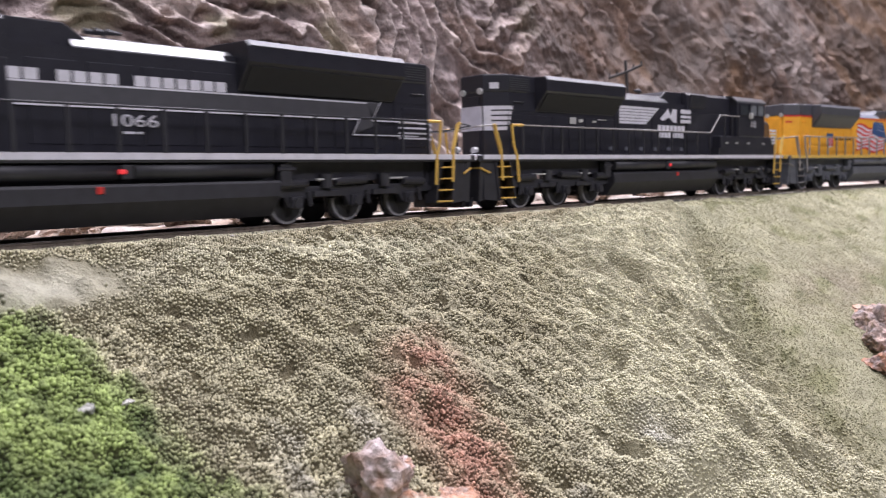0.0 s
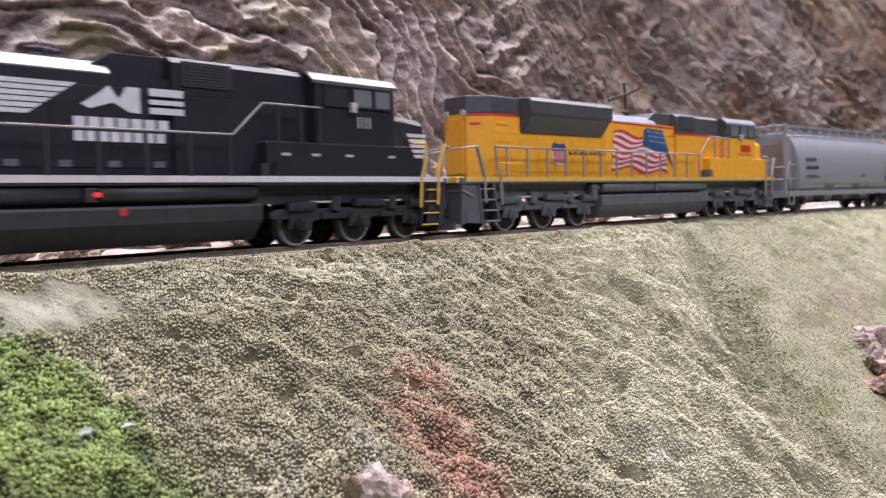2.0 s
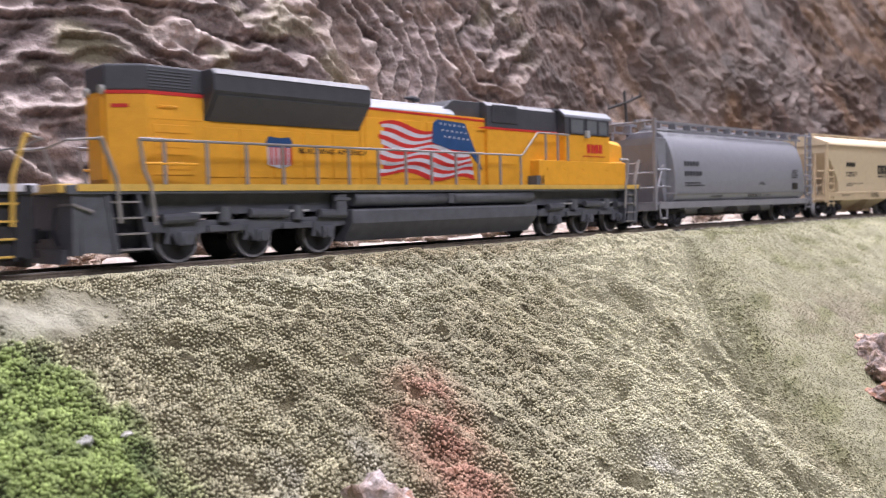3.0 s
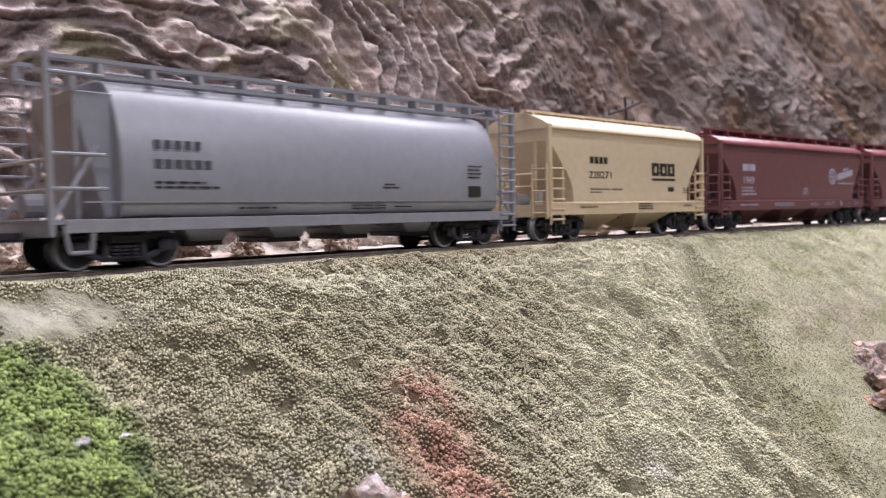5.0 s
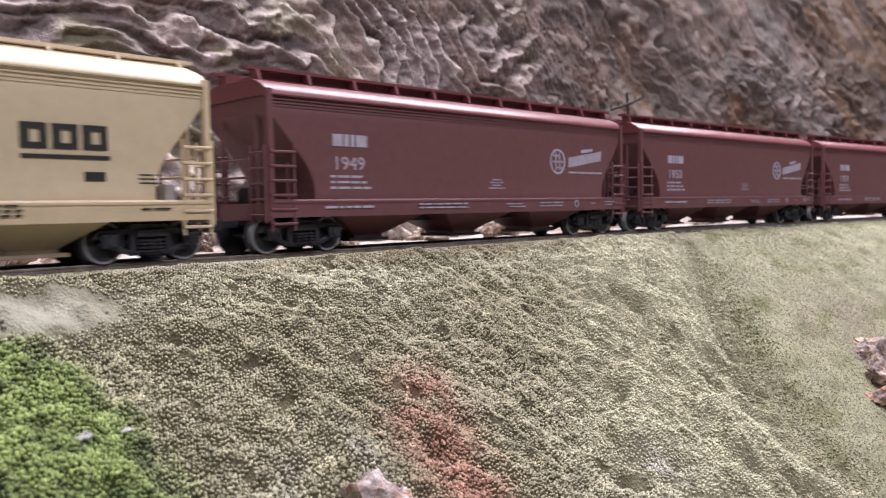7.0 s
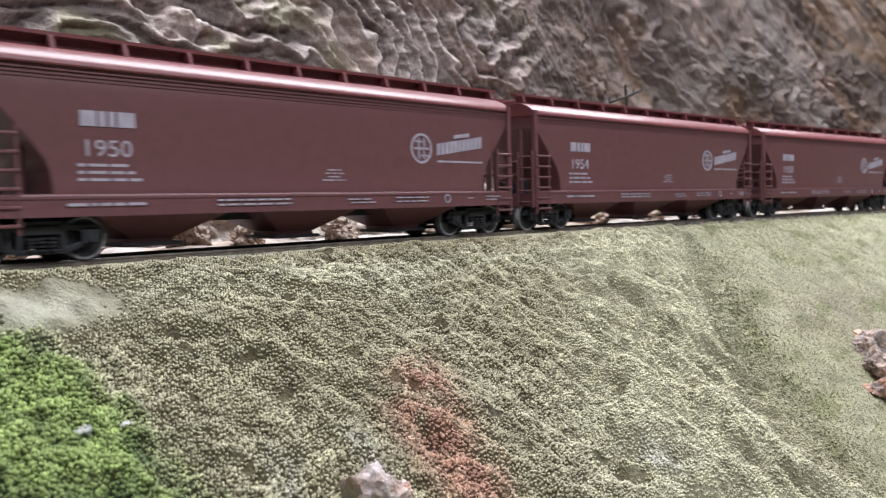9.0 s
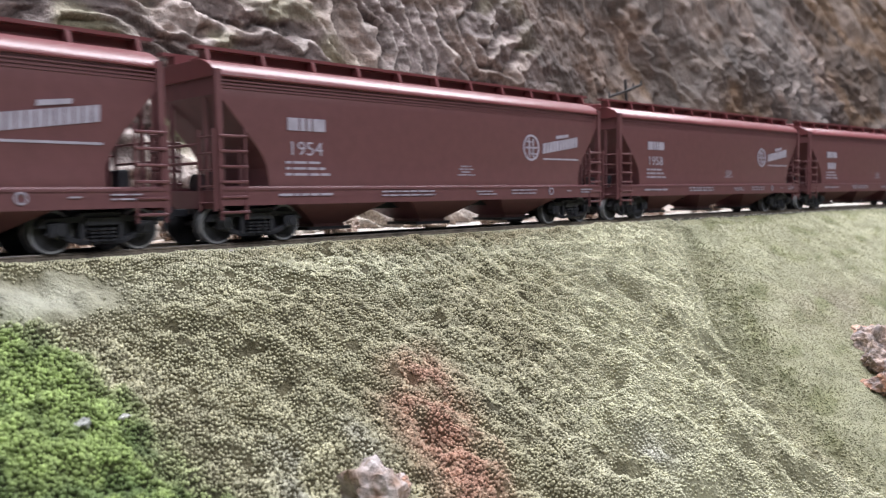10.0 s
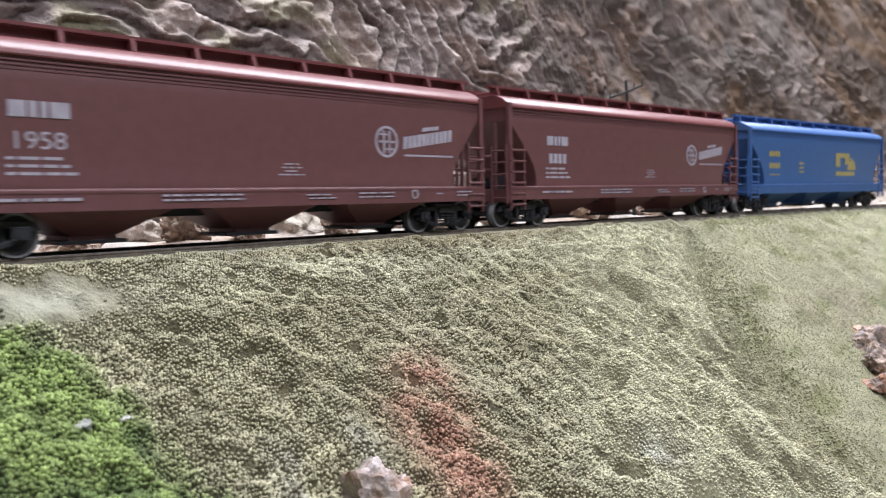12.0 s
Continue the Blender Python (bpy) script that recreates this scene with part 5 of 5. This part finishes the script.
def build_track():
    track = tagged(new("railway_track"), "single model railway track with dark rails and sleepers", "track")
    for w in (-8.6, 8.6):
        web = [(w - 1.1, -2.1), (w - 1.1, -1.8), (w - 0.3, -1.5), (w - 0.3, -0.7), (w - 0.5, -0.5), (w - 0.5, -0.12), (w + 0.5, -0.12), (w + 0.5, -0.5), (w + 0.3, -0.7), (w + 0.3, -1.5), (w + 1.1, -1.8), (w + 1.1, -2.1)]
        rail = sweep("rail", web, -1.8, 2.3, 260, RAIL, track)
        sweep("rail_head", [(w - 0.45, -0.11), (w - 0.4, 0.0), (w + 0.4, 0.0), (w + 0.45, -0.11)], -1.8, 2.3, 260, RAILTOP, rail)
    sweep("ballast_bed", [(-16, -4.6), (-12.5, -2.6), (12.5, -2.6), (16, -4.6)], -1.8, 2.3, 260, BALLAST, track)
    bm = bmesh.new()
    box(bm, -1.35, 1.35, -15, 15, -3.6, -2.1, 0.2)
    for w in (-8.6, 8.6):
        for d in (-1.5, 1.5):
            box(bm, -0.6, 0.6, w + d - 0.4, w + d + 0.4, -2.1, -1.6)
    for v in bm.verts:
        v.co *= 0.001
    me = bpy.data.meshes.new("sleeper")
    bm.to_mesh(me)
    bm.free()
    me.materials.append(TIE)
    for k in range(280):
        s = -0.5 + 0.0066 * k
        ob = new("sleeper", me)
        ob.parent = track
        ob.matrix_basis = Matrix.Translation(on_track(s, 0)) @ pose(0, 0, 0, 0, 0, math.degrees(HEAD - CURVE * s))
    return track


build_track()


def build_base():
    """The plain boxed-in bench that carries the bank, the track and the cliff."""
    body = [(-1100, -1100), (-1100, -300), (-470, -300), (20, -30), (130, -30), (400, 705), (420, 705), (420, -1100)]
    ob = sweep("bench_wall", body, -1.9, 2.4, 60, WALLPAINT, None)
    ob.parent = None
    tagged(ob, "plain boxed bench below the model landscape", kind="structure")


build_base()


# ---- loose rocks on the bank and by the track, and a pole ----


def rock(s, w, size, seed, label, colour, dark, squash=0.7, sink=0.25, turn=0.0):
    rng = random.Random(seed)
    bm = bmesh.new()
    bmesh.ops.create_icosphere(bm, subdivisions=4, radius=1)
    off = Vector((seed * 3.7, seed * 1.3, 0))
    planes = [(Vector((rng.gauss(0, 1), rng.gauss(0, 1), rng.gauss(0, 1))).normalized(), rng.uniform(0.5, 0.95)) for k in range(16)]
    cols = []
    for v in bm.verts:
        n = v.co.normalized()
        d = min(c / max(0.15, n.dot(p)) if n.dot(p) > 0 else 9.0 for p, c in planes)
        d = min(d, 1.25) + 0.20 * noise.fractal(n * 2.8 + off, 0.7, 2, 6) + 0.10 * abs(noise.noise(n * 8 + off)) - 0.05
        v.co = n * d
        v.co.z *= squash
        k = min(1, max(0, 0.5 + 1.1 * noise.fractal(n * 3.1 + off * 3, 0.9, 2, 3)))
        cols.append([colour[i] * (1 - k) + dark[i] * k for i in range(3)])
        v.co *= size
    z = float(ground_height(np.array([s]), np.array([w]))[0])
    me = bpy.data.meshes.new("rock")
    bm.to_mesh(me)
    bm.free()
    at = me.attributes.new("tint", "FLOAT_COLOR", "POINT")
    for d, c in zip(at.data, cols):
        d.color = (*c, 1)
    me.materials.append(LOOSE)
    ob = tagged(new("rock", me), label, "rock")
    p = on_track(s, w, z + size * squash * (0.75 - sink))
    ob.matrix_basis = Matrix.Translation(p) @ pose(0, 0, 0, 8, -6, turn)
    return ob


PINK, MAUVE, RUST, SAND = (0.42, 0.31, 0.26), (0.27, 0.23, 0.23), (0.40, 0.2, 0.12), (0.5, 0.42, 0.34)
rock(-0.1280, -0.1008, 0.0072, 2, "grey and pink jagged rock in the red scree", (0.45, 0.39, 0.38), (0.26, 0.165, 0.12), 1.0, 0.42)
rock(-0.1215, -0.0995, 0.0035, 6, "grey and pink jagged rock in the red scree", (0.5, 0.42, 0.4), RUST, 0.9, 0.35, 50)
rock(-0.1240, -0.1070, 0.0060, 5, "rust-brown flat rock below a grey rock", RUST, SAND, 0.5, 0.3, 40)
rock(-0.1170, -0.1085, 0.0052, 8, "rust-brown flat rock below a grey rock", RUST, PINK, 0.5, 0.3, 10)
rock(0.122, -0.1125, 0.010, 3, "pink and mauve rock outcrop on the bank", PINK, MAUVE, 0.8, 0.3)
rock(0.136, -0.1085, 0.009, 9, "pink and mauve rock outcrop on the bank", PINK, RUST, 0.7, 0.3, 70)
rock(0.104, -0.1195, 0.009, 12, "pink and mauve rock outcrop on the bank", PINK, MAUVE, 0.8, 0.3, 20)
rock(0.092, -0.1265, 0.008, 14, "rust and mauve rock outcrop on the bank", RUST, MAUVE, 0.8, 0.3, 20)
rock(-0.1659, -0.065, 0.0017, 21, "small white stone in the grass", (0.30, 0.30, 0.28), (0.24, 0.24, 0.22))
rock(-0.1584, -0.0662, 0.0011, 22, "small white stone in the grass", (0.5, 0.49, 0.46), (0.4, 0.38, 0.36))
for k, (s, w, size) in enumerate(((-0.165, 0.036, 0.010), (-0.142, 0.033, 0.011), (-0.12, 0.037, 0.009), (-0.085, 0.034, 0.010), (-0.06, 0.037, 0.009), (-0.02, 0.035, 0.010),
                                  (0.03, 0.037, 0.011), (0.075, 0.036, 0.010), (0.15, 0.037, 0.012), (0.2, 0.036, 0.011), (0.27, 0.038, 0.013))):
    rock(s, w, size, 40 + k, "pale tan plaster rock at the foot of the cliff", (0.46, 0.38, 0.31), (0.28, 0.2, 0.16), 0.75, 0.45, 37 * k)


def utility_pole(s, w):
    pole = tagged(new("utility_pole"), "dark wooden utility pole with a bent crossarm", "pole")
    pole.matrix_basis = Matrix.Translation(on_track(s, w, -0.006)) @ pose(0, 0, 0, 0, 0, math.degrees(HEAD) - 40)
    FRAME["mid"], FRAME["flip"] = 0.0, False
    part("post", rod(fresh(), (5, 0, 0), (0, 0, 80), 1.2, 10, 0.8), POLEWOOD, pole)
    bm = fresh()
    wire(bm, [(-9.5, 0, 70.5), (0, -0.9, 73.5), (9.5, 0, 77.5)], 0.75)
    arm = part("crossarm", bm, POLEWOOD, pole)
    for x, z in ((-9, 71.2), (-4.6, 72.4), (4.6, 75.8), (9, 77.6)):
        part("insulator", rod(fresh(), (x, 0, z), (x, 0, z + 2), 0.6, 8, 0.4), POLEWOOD, arm)
    return pole


utility_pole(0.180, 0.036)


# ---- movement ----


def motions():
    steps = RUN_T
    for ob, centre, half in TRAIN:
        rows = []
        for t in steps:
            s = centre - train_place(t)
            a, b = on_track(s - half, 0), on_track(s + half, 0)
            d = b - a
            rows.append((t, pose(*((a + b) / 2), 0, 0, math.degrees(math.atan2(d.y, d.x)))))
        walk(ob, rows)
    for ob, r in WHEELS:
        place = ob.location.copy()
        turned = [math.degrees((train_place(k / FPS) - RUN_S[0]) / (r * 0.001)) for k in range(361)]
        walk(ob, [(k / FPS, pose(*place, 0, -a, 0)) for k, a in enumerate(turned)])


motions()
